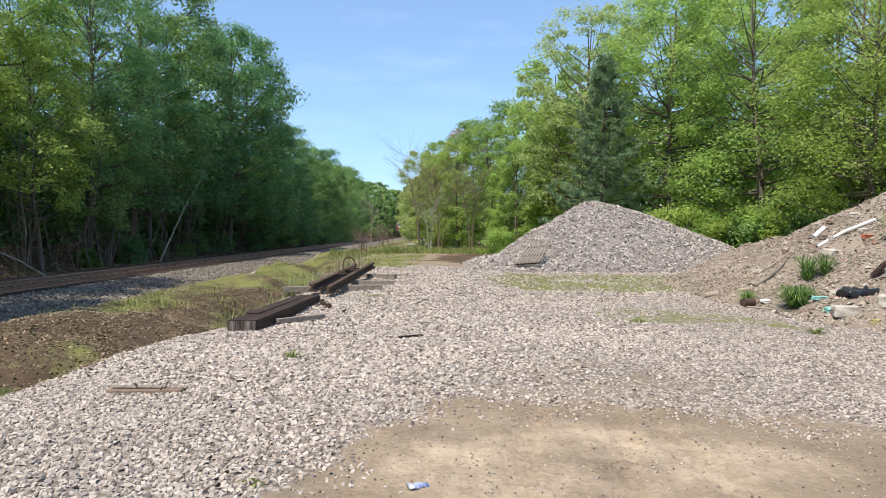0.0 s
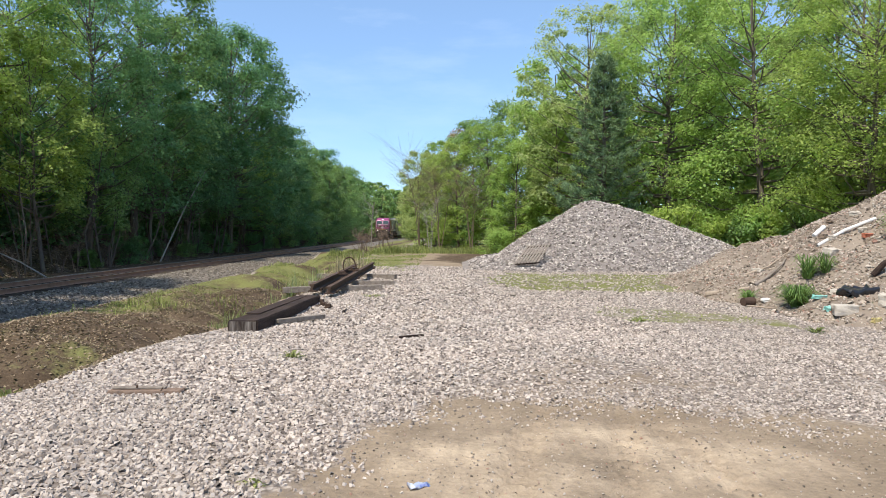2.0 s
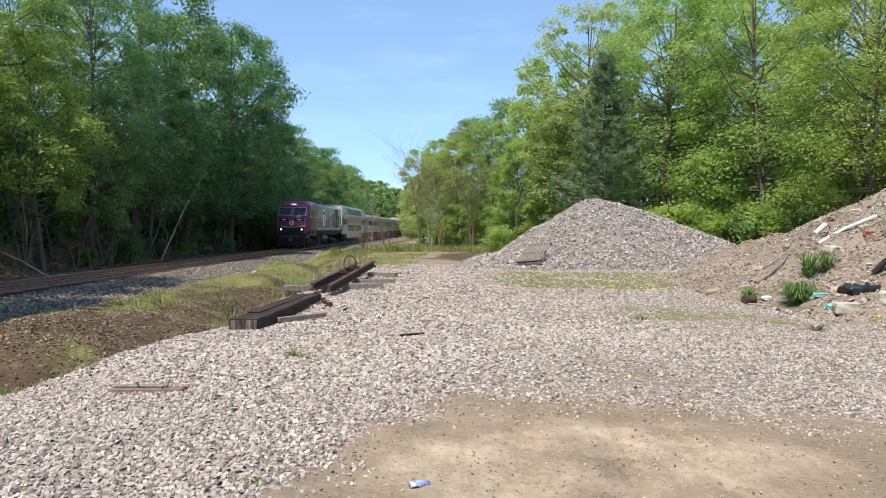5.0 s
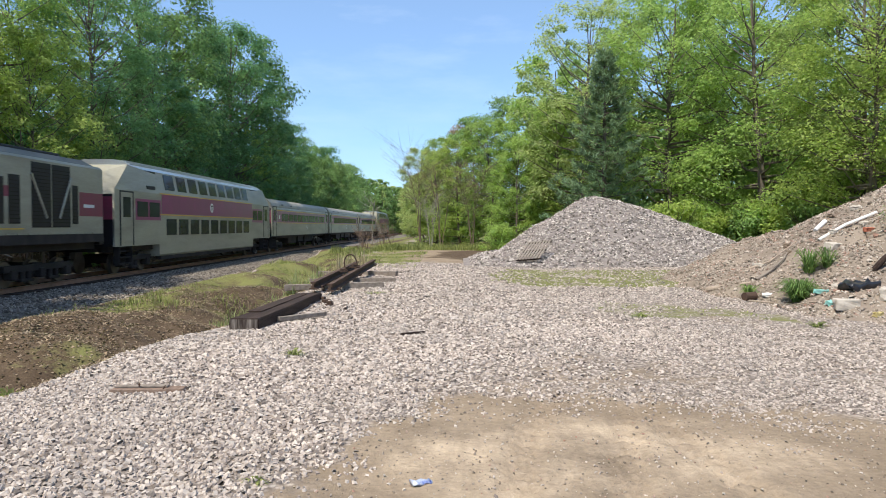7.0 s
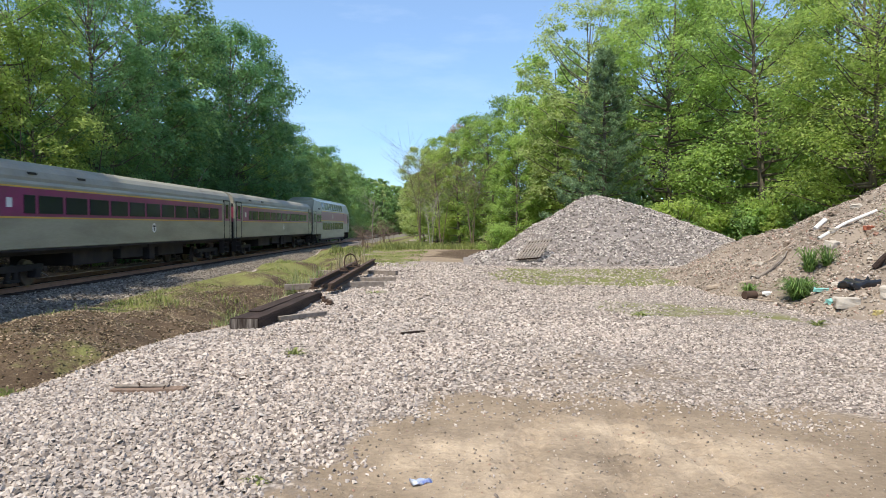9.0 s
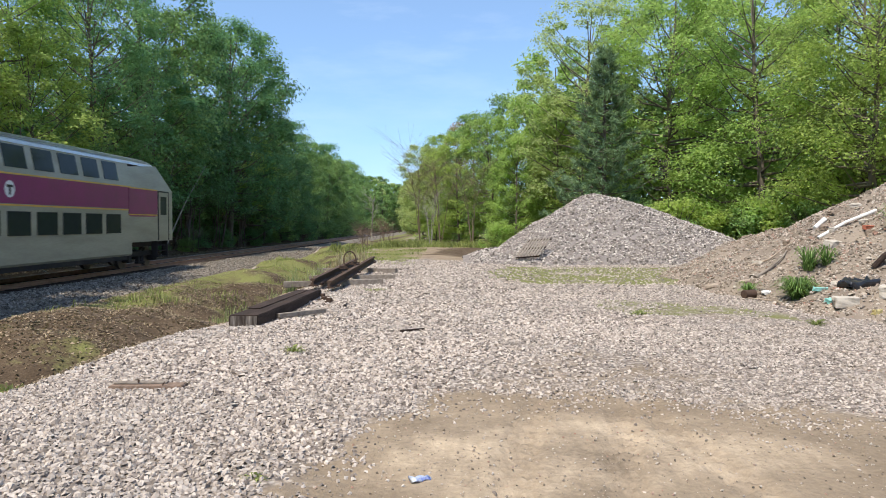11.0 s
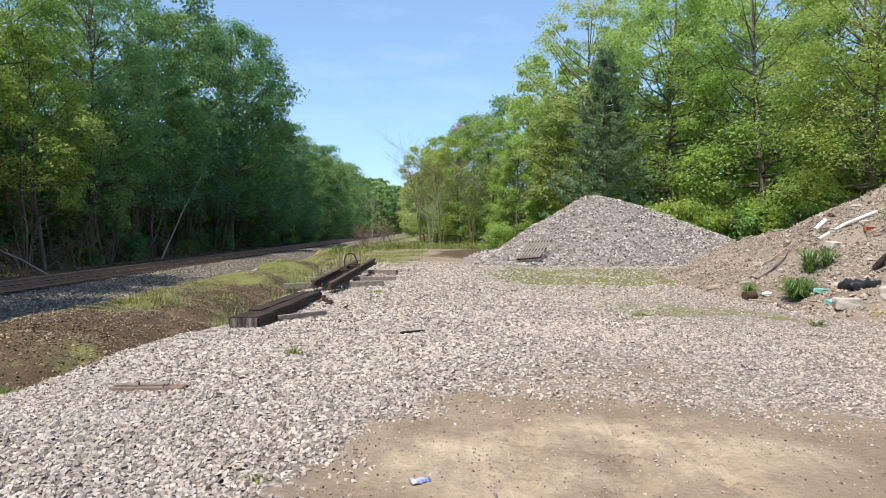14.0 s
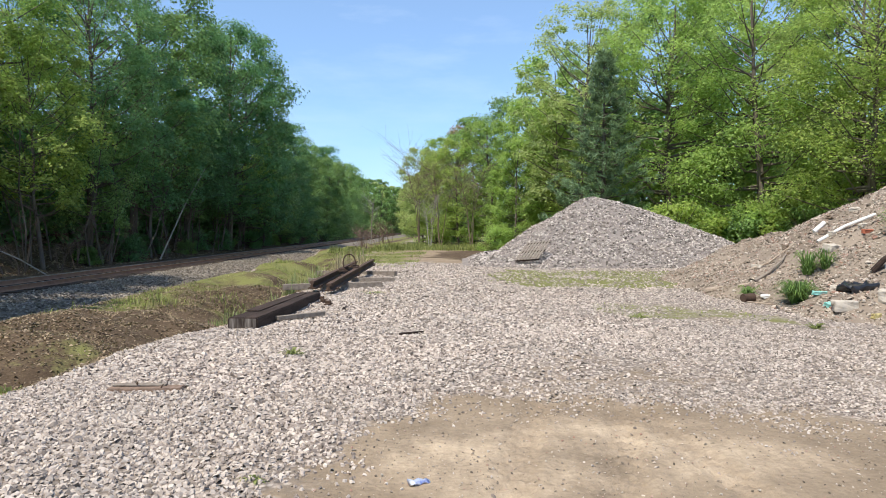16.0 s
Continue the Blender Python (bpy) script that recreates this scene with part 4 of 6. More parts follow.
def coach_door(parent, y0, y1, z0, z1, out, s):
    door = panel("door", parent, SILVER, s, y0, y1, z0, z1, out, 0.03, "silver end door in a dark recess")
    panel("door_window", door, TINTED, s, y0 + 0.22, y1 - 0.22, z1 - 1.05, z1 - 0.2, out + 0.008, 0.02)
    for a, b in ((y0 - 0.07, y0), (y1, y1 + 0.07)):
        panel("door_post", door, BLACK, s, a, b, z0 - 0.1, z1 + 0.06, out + 0.012, 0.05)
    panel("lintel", door, BLACK, s, y0 - 0.07, y1 + 0.07, z1, z1 + 0.06, out + 0.012, 0.05)


def steps(parent, y0, y1, s, top):
    bm = bmesh.new()
    for k in range(3):
        z = 0.42 + k * (top - 0.42) / 3
        a, b = (1.20, 1.47 - 0.05 * k)
        box(bm, min(s * a, s * b), max(s * a, s * b), y0, y1, z, z + 0.05)
    for y in (y0 - 0.03, y1):
        box(bm, min(s * 1.2, s * 1.48), max(s * 1.2, s * 1.48), y, y + 0.03, 0.40, top)
    part("boarding_steps", bm, GRIME, parent, "dark boarding steps")


def body_shell(parent, outline, y0, y1, material, name="body", label=""):
    bm = bmesh.new()
    prism(bm, outline, y0, y1)
    return part(name, bm, material, parent, label)


def mirrored(right):
    return right + [(-x, z) for x, z in right[::-1]]


def side_emblem(parent, s, y, z, r, out):
    """A small round badge with a dark mark on a car's side."""
    bm = bmesh.new()
    tube(bm, (s * (out - 0.02), y, z), (s * out, y, z), r, r, 24)
    disc = part("emblem", bm, WHITE, parent, "small white round emblem")
    panel("emblem_mark", disc, BLACK, s, y - 0.6 * r, y + 0.6 * r, z + 0.2 * r, z + 0.5 * r, out + 0.004, 0.01)
    panel("emblem_mark", disc, BLACK, s, y - 0.17 * r, y + 0.17 * r, z - 0.65 * r, z + 0.2 * r, out + 0.004, 0.01)


def coach(label):
    ob = thing("coach", label, "railway coach", None, "coaches of the train")
    L0, L1, W = 0.35, COACH - 0.35, 1.52
    body_shell(ob, mirrored([(W - 0.10, 1.22), (W, 1.30), (W, 3.40), (W - 0.04, 3.50)]), L0, L1, SILVER, "body", "dull silver fluted sides")
    body_shell(ob, mirrored([(W - 0.05, 3.40), (W - 0.06, 3.62), (W - 0.14, 3.84), (W - 0.28, 4.02), (W - 0.50, 4.15), (W - 0.95, 4.24), (0.2, 4.27)]), L0 + 0.02, L1 - 0.02, ROOF, "roof", "pale grey rounded roof")
    for s in (-1, 1):
        panel("purple_band", ob, PURPLE, s, 2.2, COACH - 2.2, 2.34, 3.26, W + 0.006, 0.02, "faded purple stripe")
        panel("yellow_line", ob, YELLOW, s, 2.1, COACH - 2.1, 3.27, 3.32, W + 0.010, 0.02)
        panel("yellow_line", ob, YELLOW, s, 2.1, COACH - 2.1, 2.28, 2.33, W + 0.010, 0.02)
        panel("sill", ob, GRIME, s, L0, L1, 1.20, 1.27, W + 0.012, 0.05)
        panel("rub_rail", ob, SILVER, s, 2.1, COACH - 2.1, 1.50, 1.53, W + 0.014, 0.02)
        for y0 in (0.75, COACH - 1.75):
            coach_door(ob, y0, y0 + 1.0, 1.35, 3.52, W + 0.012, s)
            panel("purple_band", ob, PURPLE, s, y0 + 0.02, y0 + 0.98, 2.34, 3.26, W + 0.016, 0.02)
            steps(ob, y0, y0 + 1.0, s, 1.25)
        panel("notice", ob, WHITE, s, 2.65, 2.95, 2.62, 2.92, W + 0.014, 0.02, "small white pictogram plate")
        side_emblem(ob, s, 13.82, 1.94, 0.22, W + 0.008)
        for y in (4.0, 7.2):
            panel("vent", ob, BLACK, s, y, y + 0.5, 3.72, 3.80, W - 0.07, 0.05)
    repeat_windows(ob, [4.45 + 1.715 * k for k in range(11)], 1.46, 2.46, 3.02, 1.525)
    repeat_windows(ob, [3.60], 0.60, 2.46, 3.02, 1.525)
    bm = bmesh.new()
    for y0, y1, z0, z1, x in ((7.2, 10.4, 0.55, 1.2, 1.2), (11.0, 13.2, 0.65, 1.2, 1.25), (13.8, 14.4, 0.5, 1.2, 1.3), (15.2, 18.4, 0.60, 1.2, 1.15)):
        box(bm, -x, x, y0, y1, z0, z1, 0.04)
    box(bm, -1.2, 1.2, 0.5, COACH - 0.5, 1.05, 1.24)
    part("underframe", bm, GRIME, ob, "grimy boxes below the floor")
    coach_ends(ob, 3.5, 1.2)
    bogie(ob, 3.6, 2.6, 2)
    bogie(ob, COACH - 3.6, 2.6, 2)
    return ob


def coach_ends(ob, top, bottom):
    for y0, y1 in ((0.0, 0.36), (COACH - 0.36, COACH)):
        bm = bmesh.new()
        box(bm, -0.55, 0.55, y0, y1, bottom, top)
        part("gangway", bm, BLACK, ob, "black rubber gangway")
        w = 0.34 if y0 < 1 else COACH - 0.36
        for z0, z1, mm in ((bottom + 0.02, 2.30, BLACK), (2.30, 3.24, MAROON), (3.24, top - 0.05, BLACK)):
            bm = bmesh.new()
            box(bm, -1.44, 1.44, w, w + 0.02, z0, z1)
            part("end_panel", bm, mm, ob, "dark end wall panel")
        bm = bmesh.new()
        box(bm, -0.12, 0.12, y0 - 0.1, y1 + 0.1, 0.7, 0.95)
        part("coupler", bm, STEEL, ob)


def double_decker(label):
    ob = thing("double_deck_coach", label, "railway coach", None, "coaches of the train")
    L0, L1, W = 0.35, COACH - 0.35, 1.52
    A, B = 4.9, COACH - 4.9
    side = [(W - 0.06, 0.62), (W, 0.70), (W, 3.55), (W - 0.20, 4.62), (W - 0.28, 4.70)]
    body_shell(ob, mirrored(side), A, B, SILVER, "body", "dull silver double-deck sides")
    for y0, y1 in ((L0, A), (B, L1)):
        bm = bmesh.new()
        prism(bm, mirrored([(W, 1.18), (W, 3.55), (W - 0.17, 4.45)]), y0, y1)
        for v in bm.verts:
            if v.co.z > 4 and abs(v.co.y - (L0 if y0 < 5 else L1)) < 0.1:
                v.co.y += 1.6 if y0 < 5 else -1.6
                v.co.z += 0.22
        part("vestibule", bm, SILVER, ob, "silver vestibule end with sloping roof")
    body_shell(ob, mirrored([(W - 0.17, 4.56), (W - 0.19, 4.66), (W - 0.50, 4.86), (0.6, 4.93)]), 2.2, COACH - 2.2, BRIGHT_ROOF, "roof", "bright ribbed metal roof")
    bm = bmesh.new()
    for s in (-1, 1):
        for x, z in ((W - 0.30, 4.73), (W - 0.42, 4.81), (W - 0.6, 4.885)):
            box(bm, s * x - 0.025, s * x + 0.025, 2.4, COACH - 2.4, z, z + 0.03)
    part("roof_rib", bm, BRIGHT_ROOF, ob)
    lean = math.atan2(0.20, 1.07)
    for s in (-1, 1):
        panel("purple_band", ob, PURPLE, s, 5.2, COACH - 5.2, 2.62, 3.53, W + 0.006, 0.02, "purple stripe between the decks")
        panel("yellow_line", ob, YELLOW, s, 5.0, COACH - 5.0, 3.54, 3.59, W + 0.010, 0.03)
        panel("yellow_line", ob, YELLOW, s, 5.0, COACH - 5.0, 2.55, 2.60, W + 0.010, 0.03)
        side_emblem(ob, s, 12.4, 3.07, 0.27, W + 0.010)
        for y0 in (0.9, COACH - 2.05):
            coach_door(ob, y0, y0 + 1.15, 1.32, 3.46, W + 0.012, s)
            steps(ob, y0, y0 + 1.15, s, 1.2)
        for y0 in (2.45, COACH - 5.0):
            panel("purple_band", ob, PURPLE, s, y0 - 0.12, y0 + 2.65, 2.30, 3.24, W + 0.004, 0.02)
            for a in (y0 + 0.05, y0 + 1.35):
                panel("window", ob, TINTED, s, a, a + 1.15, 2.45, 3.12, W + 0.012, 0.02, "dark vestibule window")
        panel("vent", ob, BLACK, s, 3.6, 4.5, 3.70, 3.86, W - 0.01, 0.04)
    repeat_windows(ob, [5.80 + 1.62 * k for k in range(9)], 1.20, 1.62, 2.36, 1.525)
    # upper windows lean in with the side
    bm = bmesh.new()
    box(bm, -0.012, 0.012, 0, 1.20, -0.37, 0.37)
    pane = bpy.data.meshes.new("upper_window")
    bm.to_mesh(pane)
    bm.free()
    pane.materials.append(TINTED)
    for s in (-1, 1):
        for k in range(9):
            linked("upper_window", pane, ob, pose(s * (W - 0.107 + 0.004), 5.75 + 1.62 * k, 4.13, 0, -s * math.degrees(lean), 0))
    bm = bmesh.new()
    for s in (-1, 1):
        box(bm, min(s * 1.2, s * 1.46), max(s * 1.2, s * 1.46), A + 0.3, B - 0.3, 0.45, 0.66)
    box(bm, -1.2, 1.2, 0.5, COACH - 0.5, 0.95, 1.2)
    part("underframe", bm, GRIME, ob)
    coach_ends(ob, 3.4, 1.15)
    bogie(ob, 3.1, 2.6, 2)
    bogie(ob, COACH - 3.1, 2.6, 2)
    return ob


def locomotive():
    ob = thing("locomotive", "purple, maroon and silver diesel locomotive with lit headlights", "locomotive")
    W, L1 = 1.55, LOCO - 0.7
    # hood behind the cab
    side = [(W, 1.70), (W, 4.22), (W - 0.12, 4.32)]
    body_shell(ob, mirrored(side), 5.0, L1, SILVER, "hood", "silver body side")
    body_shell(ob, mirrored([(W - 0.10, 4.28), (W - 0.14, 4.34), (W - 0.55, 4.56), (0.4, 4.60)]), 4.2, L1 - 0.5, LOCO_ROOF, "roof", "sooty grey roof")
    for y0, y1, h in ((7.0, 8.6, 4.72), (10.6, 12.6, 4.70), (15.2, 19.4, 4.68)):
        bm = bmesh.new()
        box(bm, -0.9, 0.9, y0, y1, 4.5, h, 0.05)
        part("roof_hatch", bm, BLACK, ob, "black roof hatch")
    # cab: the side view drawn across the width, narrowed towards the nose
    bm = bmesh.new()
    prof = [(0.75, 1.55), (0.70, 2.05), (0.78, 2.95), (1.62, 4.10), (2.25, 4.50), (3.2, 4.60), (5.02, 4.58), (5.02, 1.55)]
    rings = []
    for x in (-W, -1.30, -0.45, 0.45, 1.30, W):
        back = 0.0 if abs(x) < 0.5 else (0.10 if abs(x) < 1.4 else 0.48)
        low = 0.0 if abs(x) < 1.4 else 0.22
        rings.append([bm.verts.new((x if z < 4.2 else x * 0.90, y + (back if y < 2.0 else 0.0), z - (low if z > 4.3 else 0))) for y, z in prof])
    for ra, rb in zip(rings, rings[1:]):
        for i in range(len(prof)):
            j = (i + 1) % len(prof)
            bm.faces.new((ra[i], rb[i], rb[j], ra[j]))
    bm.faces.new(rings[0])
    bm.faces.new(rings[-1][::-1])
    cab = part("cab", bm, PURPLE, ob, "purple cab with sloping windshields")
    # lower nose, black with a plough
    bm = bmesh.new()
    box(bm, -1.42, 1.42, 0.62, 2.4, 0.95, 1.62, 0.06)
    box(bm, -1.30, 1.30, 0.50, 0.70, 0.30, 1.0, 0.05)
    part("pilot", bm, BLACK, ob, "black pilot and plough")
    bm = bmesh.new()
    box(bm, -0.9, 0.9, 0.40, 0.52, 1.12, 1.20)
    box(bm, -0.14, 0.14, 0.0, 0.6, 0.72, 0.98, 0.03)
    part("coupler", bm, STEEL, ob, "steel coupler and step bar")
    bm = bmesh.new()
    prism(bm, [(-1.36, 1.58), (1.36, 1.58), (1.36, 2.12), (0.0, 1.98), (-1.36, 2.12)], 0.652, 0.80)
    part("bumper", bm, BLACK, cab, "black lower nose")
    for s in (-1, 1):
        bm = bmesh.new()
        v = [(0.0, 1.98), (s * 1.36, 2.12), (s * 1.36, 2.18), (0.0, 2.04)]
        prism(bm, v, 0.648, 0.80)
        part("yellow_line", bm, YELLOW, cab)
        # windshield, tilted with the nose
        slope = math.degrees(math.atan2(0.84, 1.15))
        bm = bmesh.new()
        box(bm, -0.60, 0.60, -0.02, 0.02, -0.46, 0.46, 0.015)
        shield = part("windshield", bm, WINDSHIELD, cab, "sloping windshield", at=pose(s * 0.70, 1.135, 3.55, -slope, 0, -s * 4))
        bm = bmesh.new()
        for a in ((-0.63, 0.63, 0.46, 0.485), (-0.63, 0.63, -0.485, -0.46), (-0.63, -0.60, -0.46, 0.46), (0.60, 0.63, -0.46, 0.46)):
            box(bm, a[0], a[1], -0.03, 0.03, a[2], a[3])
        part("windshield_frame", bm, WHITE, shield, "pale windshield frame")
        bm = bmesh.new()
        tube(bm, (-0.35, -0.05, -0.40), (0.25, -0.05, -0.30), 0.015, 0.015, 6)
        part("wiper", bm, BLACK, shield)
        bm = bmesh.new()
        box(bm, s * 0.75 - 0.42, s * 0.75 + 0.42, 0.68, 0.80, 2.62, 2.92, 0.03)
        light = part("marker_board", bm, BLACK, cab, "black board with a pale bar")
        bm = bmesh.new()
        box(bm, s * 0.72 - 0.17, s * 0.72 + 0.17, 0.672, 0.70, 2.72, 2.82)
        part("pale_bar", bm, WHITE, light, "pale unreadable bar")
        bm = bmesh.new()
        tube(bm, (s * 0.98, 0.58, 1.82), (s * 0.98, 0.66, 1.82), 0.14, 0.14, 16)
        rim = part("lamp_rim", bm, BLACK, cab)
        bm = bmesh.new()
        tube(bm, (s * 0.98, 0.565, 1.82), (s * 0.98, 0.585, 1.82), 0.095, 0.095, 14)
        part("headlight", bm, HEADLIGHT, rim, "lit round headlight")
        bm = bmesh.new()
        tube(bm, (s * 1.30, 0.55, 1.45), (s * 1.30, 0.55, 3.05), 0.011, 0.011, 8)
        part("grab_rail", bm, WHITE, cab, "thin pale grab rail")
    bm = bmesh.new()
    box(bm, -0.24, 0.24, 1.70, 1.78, 4.22, 4.30, 0.02)
    part("top_headlight", bm, HEADLIGHT, cab, "lit upper headlight")
    bm = bmesh.new()
    tube(bm, (0, 0.66, 2.44), (0, 0.69, 2.44), 0.24, 0.24, 24)
    disc = part("emblem", bm, WHITE, cab, "white round emblem on the nose")
    bm = bmesh.new()
    box(bm, -0.14, 0.14, 0.652, 0.67, 2.49, 2.56)
    box(bm, -0.04, 0.04, 0.652, 0.67, 2.30, 2.49)
    part("emblem_mark", bm, BLACK, disc)
    for s in (-1, 1):
        panel("cab_side", ob, MAROON, s, 1.75, 5.3, 2.05, 4.18, W + 0.006, 0.02, "maroon cab side")
        panel("cab_skirt", ob, BLACK, s, 1.28, 3.60, 1.30, 2.92, W + 0.010, 0.03, "black lower cab side")
        panel("cab_skirt", ob, BLACK, s, 3.60, 5.3, 1.30, 1.96, W + 0.008, 0.03)
        win = panel("cab_window", ob, TINTED, s, 2.15, 3.40, 3.02, 3.95, W + 0.014, 0.02, "cab side window")
        for a in ((2.11, 3.44, 3.95, 3.99), (2.11, 3.44, 2.98, 3.02), (2.11, 2.15, 3.02, 3.95), (3.40, 3.44, 3.02, 3.95), (2.74, 2.78, 3.02, 3.95)):
            panel("window_frame", win, SILVER, s, a[0], a[1], a[2], a[3], W + 0.022, 0.02)
        for k in range(8):
            panel("louvre", ob, STEEL, s, 2.1, 3.4, 1.70 + 0.14 * k, 1.75 + 0.14 * k, W + 0.03, 0.025)
        door = panel("cab_door", ob, MAROON, s, 3.72, 4.50, 1.75, 4.00, W + 0.012, 0.02, "maroon cab door between yellow rails")
        panel("door_window", door, WINDSHIELD, s, 3.88, 4.34, 3.05, 3.80, W + 0.020, 0.02)
        for a in (3.70, 4.48):
            panel("door_gap", door, BLACK, s, a, a + 0.04, 1.75, 4.02, W + 0.022, 0.02)
        for y in (3.64, 4.58):
            panel("hand_rail", door, YELLOW, s, y - 0.012, y + 0.012, 1.0, 4.0, W + 0.05, 0.03)
        # slanting edge of the maroon field
        bm = bmesh.new()
        v = [(5.25, 1.95), (5.25, 4.18), (6.70, 4.18), (5.95, 3.0), (5.6, 1.95)]
        x0, x1 = (W - 0.01, W + 0.005) if s > 0 else (-W - 0.005, -W + 0.01)
        a = [bm.verts.new((x0, y, z)) for y, z in v]
        b = [bm.verts.new((x1, y, z)) for y, z in v]
        for i in range(5):
            bm.faces.new((a[i], a[(i + 1) % 5], b[(i + 1) % 5], b[i]))
        bm.faces.new(a)
        bm.faces.new(b[::-1])
        part("maroon_field", bm, MAROON, ob)
        panel("maroon_band", ob, MAROON, s, 5.3, 14.2, 1.98, 2.98, W + 0.006, 0.02, "maroon band")
        panel("maroon_step", ob, MAROON, s, 12.7, 15.3, 2.95, 3.28, W + 0.007, 0.02)
        panel("maroon_end", ob, MAROON, s, 19.5, L1 - 0.02, 2.40, 3.28, W + 0.007, 0.02)
        panel("yellow_line", ob, YELLOW, s, 1.9, 8.2, 2.98, 3.02, W + 0.012, 0.02)
        panel("yellow_line", ob, YELLOW, s, 5.3, 16.0, 1.92, 1.96, W + 0.012, 0.02)
        panel("pale_bar", ob, WHITE, s, 19.8, 20.6, 2.72, 2.84, W + 0.012, 0.02, "pale unreadable bar")
        # round emblem with a dark ring
        for nm, r, off, mm in (("emblem_ring", 1.06, 0.010, BLACK), ("emblem", 0.98, 0.016, WHITE)):
            bm = bmesh.new()
            tube(bm, (s * (W - 0.01), 9.45, 3.10), (s * (W + off), 9.45, 3.10), r, r, 40)
            disc = part(nm, bm, mm, ob, "large white round emblem with dark ring" if mm is WHITE else "")
        panel("emblem_mark", disc, BLACK, s, 8.85, 10.05, 3.42, 3.72, W + 0.022, 0.02)
        panel("emblem_mark", disc, BLACK, s, 9.28, 9.62, 2.50, 3.42, W + 0.022, 0.02)
        # radiator grilles
        for y0, y1, z0, z1 in ((14.6, 14.95, 2.1, 3.55), (15.2, 15.8, 2.1, 3.65), (16.45, 17.6, 1.98, 4.14), (17.68, 18.85, 1.98, 4.14), (19.0, 19.4, 2.1, 3.5)):
            g = panel("grille", ob, BLACK, s, y0, y1, z0, z1, W + 0.012, 0.02, "black radiator grille")
            for k in range(int((z1 - z0) / 0.12)):
                panel("slat", g, GRIME, s, y0 + 0.03, y1 - 0.03, z0 + 0.12 * k + 0.03, z0 + 0.12 * k + 0.06, W + 0.028, 0.02)
        for ya, za, yb, zb in ((16.4, 3.75, 17.3, 2.3), (18.9, 3.75, 18.1, 2.3)):
            bm = bmesh.new()
            tube(bm, (s * (W + 0.02), ya, za), (s * (W + 0.02), yb, zb), 0.05, 0.05, 6)
            part("brace", bm, SILVER, ob, "slanting silver brace")
        for y0, y1 in ((6.4, 7.4), (11.0, 12.2)):
            bm = bmesh.new()
            a, b = (W - 0.01, W + 0.012) if s > 0 else (-W - 0.012, -W + 0.01)
            for q in ((y0, y1, 4.04, 4.07), (y0, y1, 2.15, 2.18), (y0, y0 + 0.03, 2.18, 4.04), (y1 - 0.03, y1, 2.18, 4.04)):
                box(bm, a, b, *q)
            part("hatch_seam", bm, GRIME, ob)
        panel("side_sill", ob, GRIME, s, 1.4, L1, 1.42, 1.74, W + 0.03, 0.08, "dark side sill")
        bm = bmesh.new()
        box(bm, -0.02, 0.02, 0, 0.2, 1.75, 1.79)
        first = part("sill_bracket", bm, SILVER, ob, at=pose(s * (W + 0.03), 5.4, 0))
        for k in range(1, 26):
            linked("sill_bracket", first.data, ob, pose(s * (W + 0.03), 5.4 + 0.6 * k, 0))
    bm = bmesh.new()
    box(bm, -1.25, 1.25, 7.4, 13.6, 0.45, 1.40, 0.12)
    box(bm, -1.2, 1.2, 0.9, L1, 1.15, 1.72)
    part("fuel_tank", bm, GRIME, ob, "grimy fuel tank")
    bm = bmesh.new()
    for s in (-1, 1):
        tube(bm, (s * 1.35, 9.2, 0.95), (s * 1.35, 11.6, 0.95), 0.2, 0.2, 14)
    part("air_tank", bm, STEEL, ob, "grey air tank")
    bm = bmesh.new()
    box(bm, -0.5, 0.5, L1, LOCO - 0.05, 1.5, 3.6)
    box(bm, -1.4, 1.4, L1, LOCO - 0.35, 1.3, 3.9, 0.04)
    part("rear_end", bm, BLACK, ob, "dark rear end")
    bm = bmesh.new()
    box(bm, -1.0, 1.0, 21.2, 22.1, 1.85, 3.45)
    part("rear_door_panel", bm, PURPLE, ob)
    bogie(ob, 4.3, 3.3, 3)
    bogie(ob, LOCO - 4.3, 3.3, 3)
    return ob


def build_train():
    cars = [locomotive(), double_decker("dull silver double-deck coach with purple stripe"), coach("dull silver single-deck coach with purple stripe")]
    cars += [copy_thing(cars[2], Matrix()), copy_thing(cars[2], Matrix()), copy_thing(cars[1], Matrix())]
    tagged(cars[5], "silver double-deck coach at the train's end")
    for s in (-1, 1):
        panel("purple_band", cars[5], PURPLE, s, COACH - 5.2, COACH - 2.2, 2.42, 3.50, 1.540, 0.02, "bright purple stripe at the train's end")
        for z in (2.36, 3.51):
            panel("yellow_line", cars[5], YELLOW, s, COACH - 5.2, COACH - 2.2, z, z + 0.05, 1.544, 0.02)
    made, y = [], 0.0
    for k, car in enumerate(cars):
        car.matrix_basis = pose(TRACK_X, NOSE_AT + y, RAIL_Z)
        made.append((car, y))
        y += COACH if k else LOCO
    return made


TRAIN = build_train()


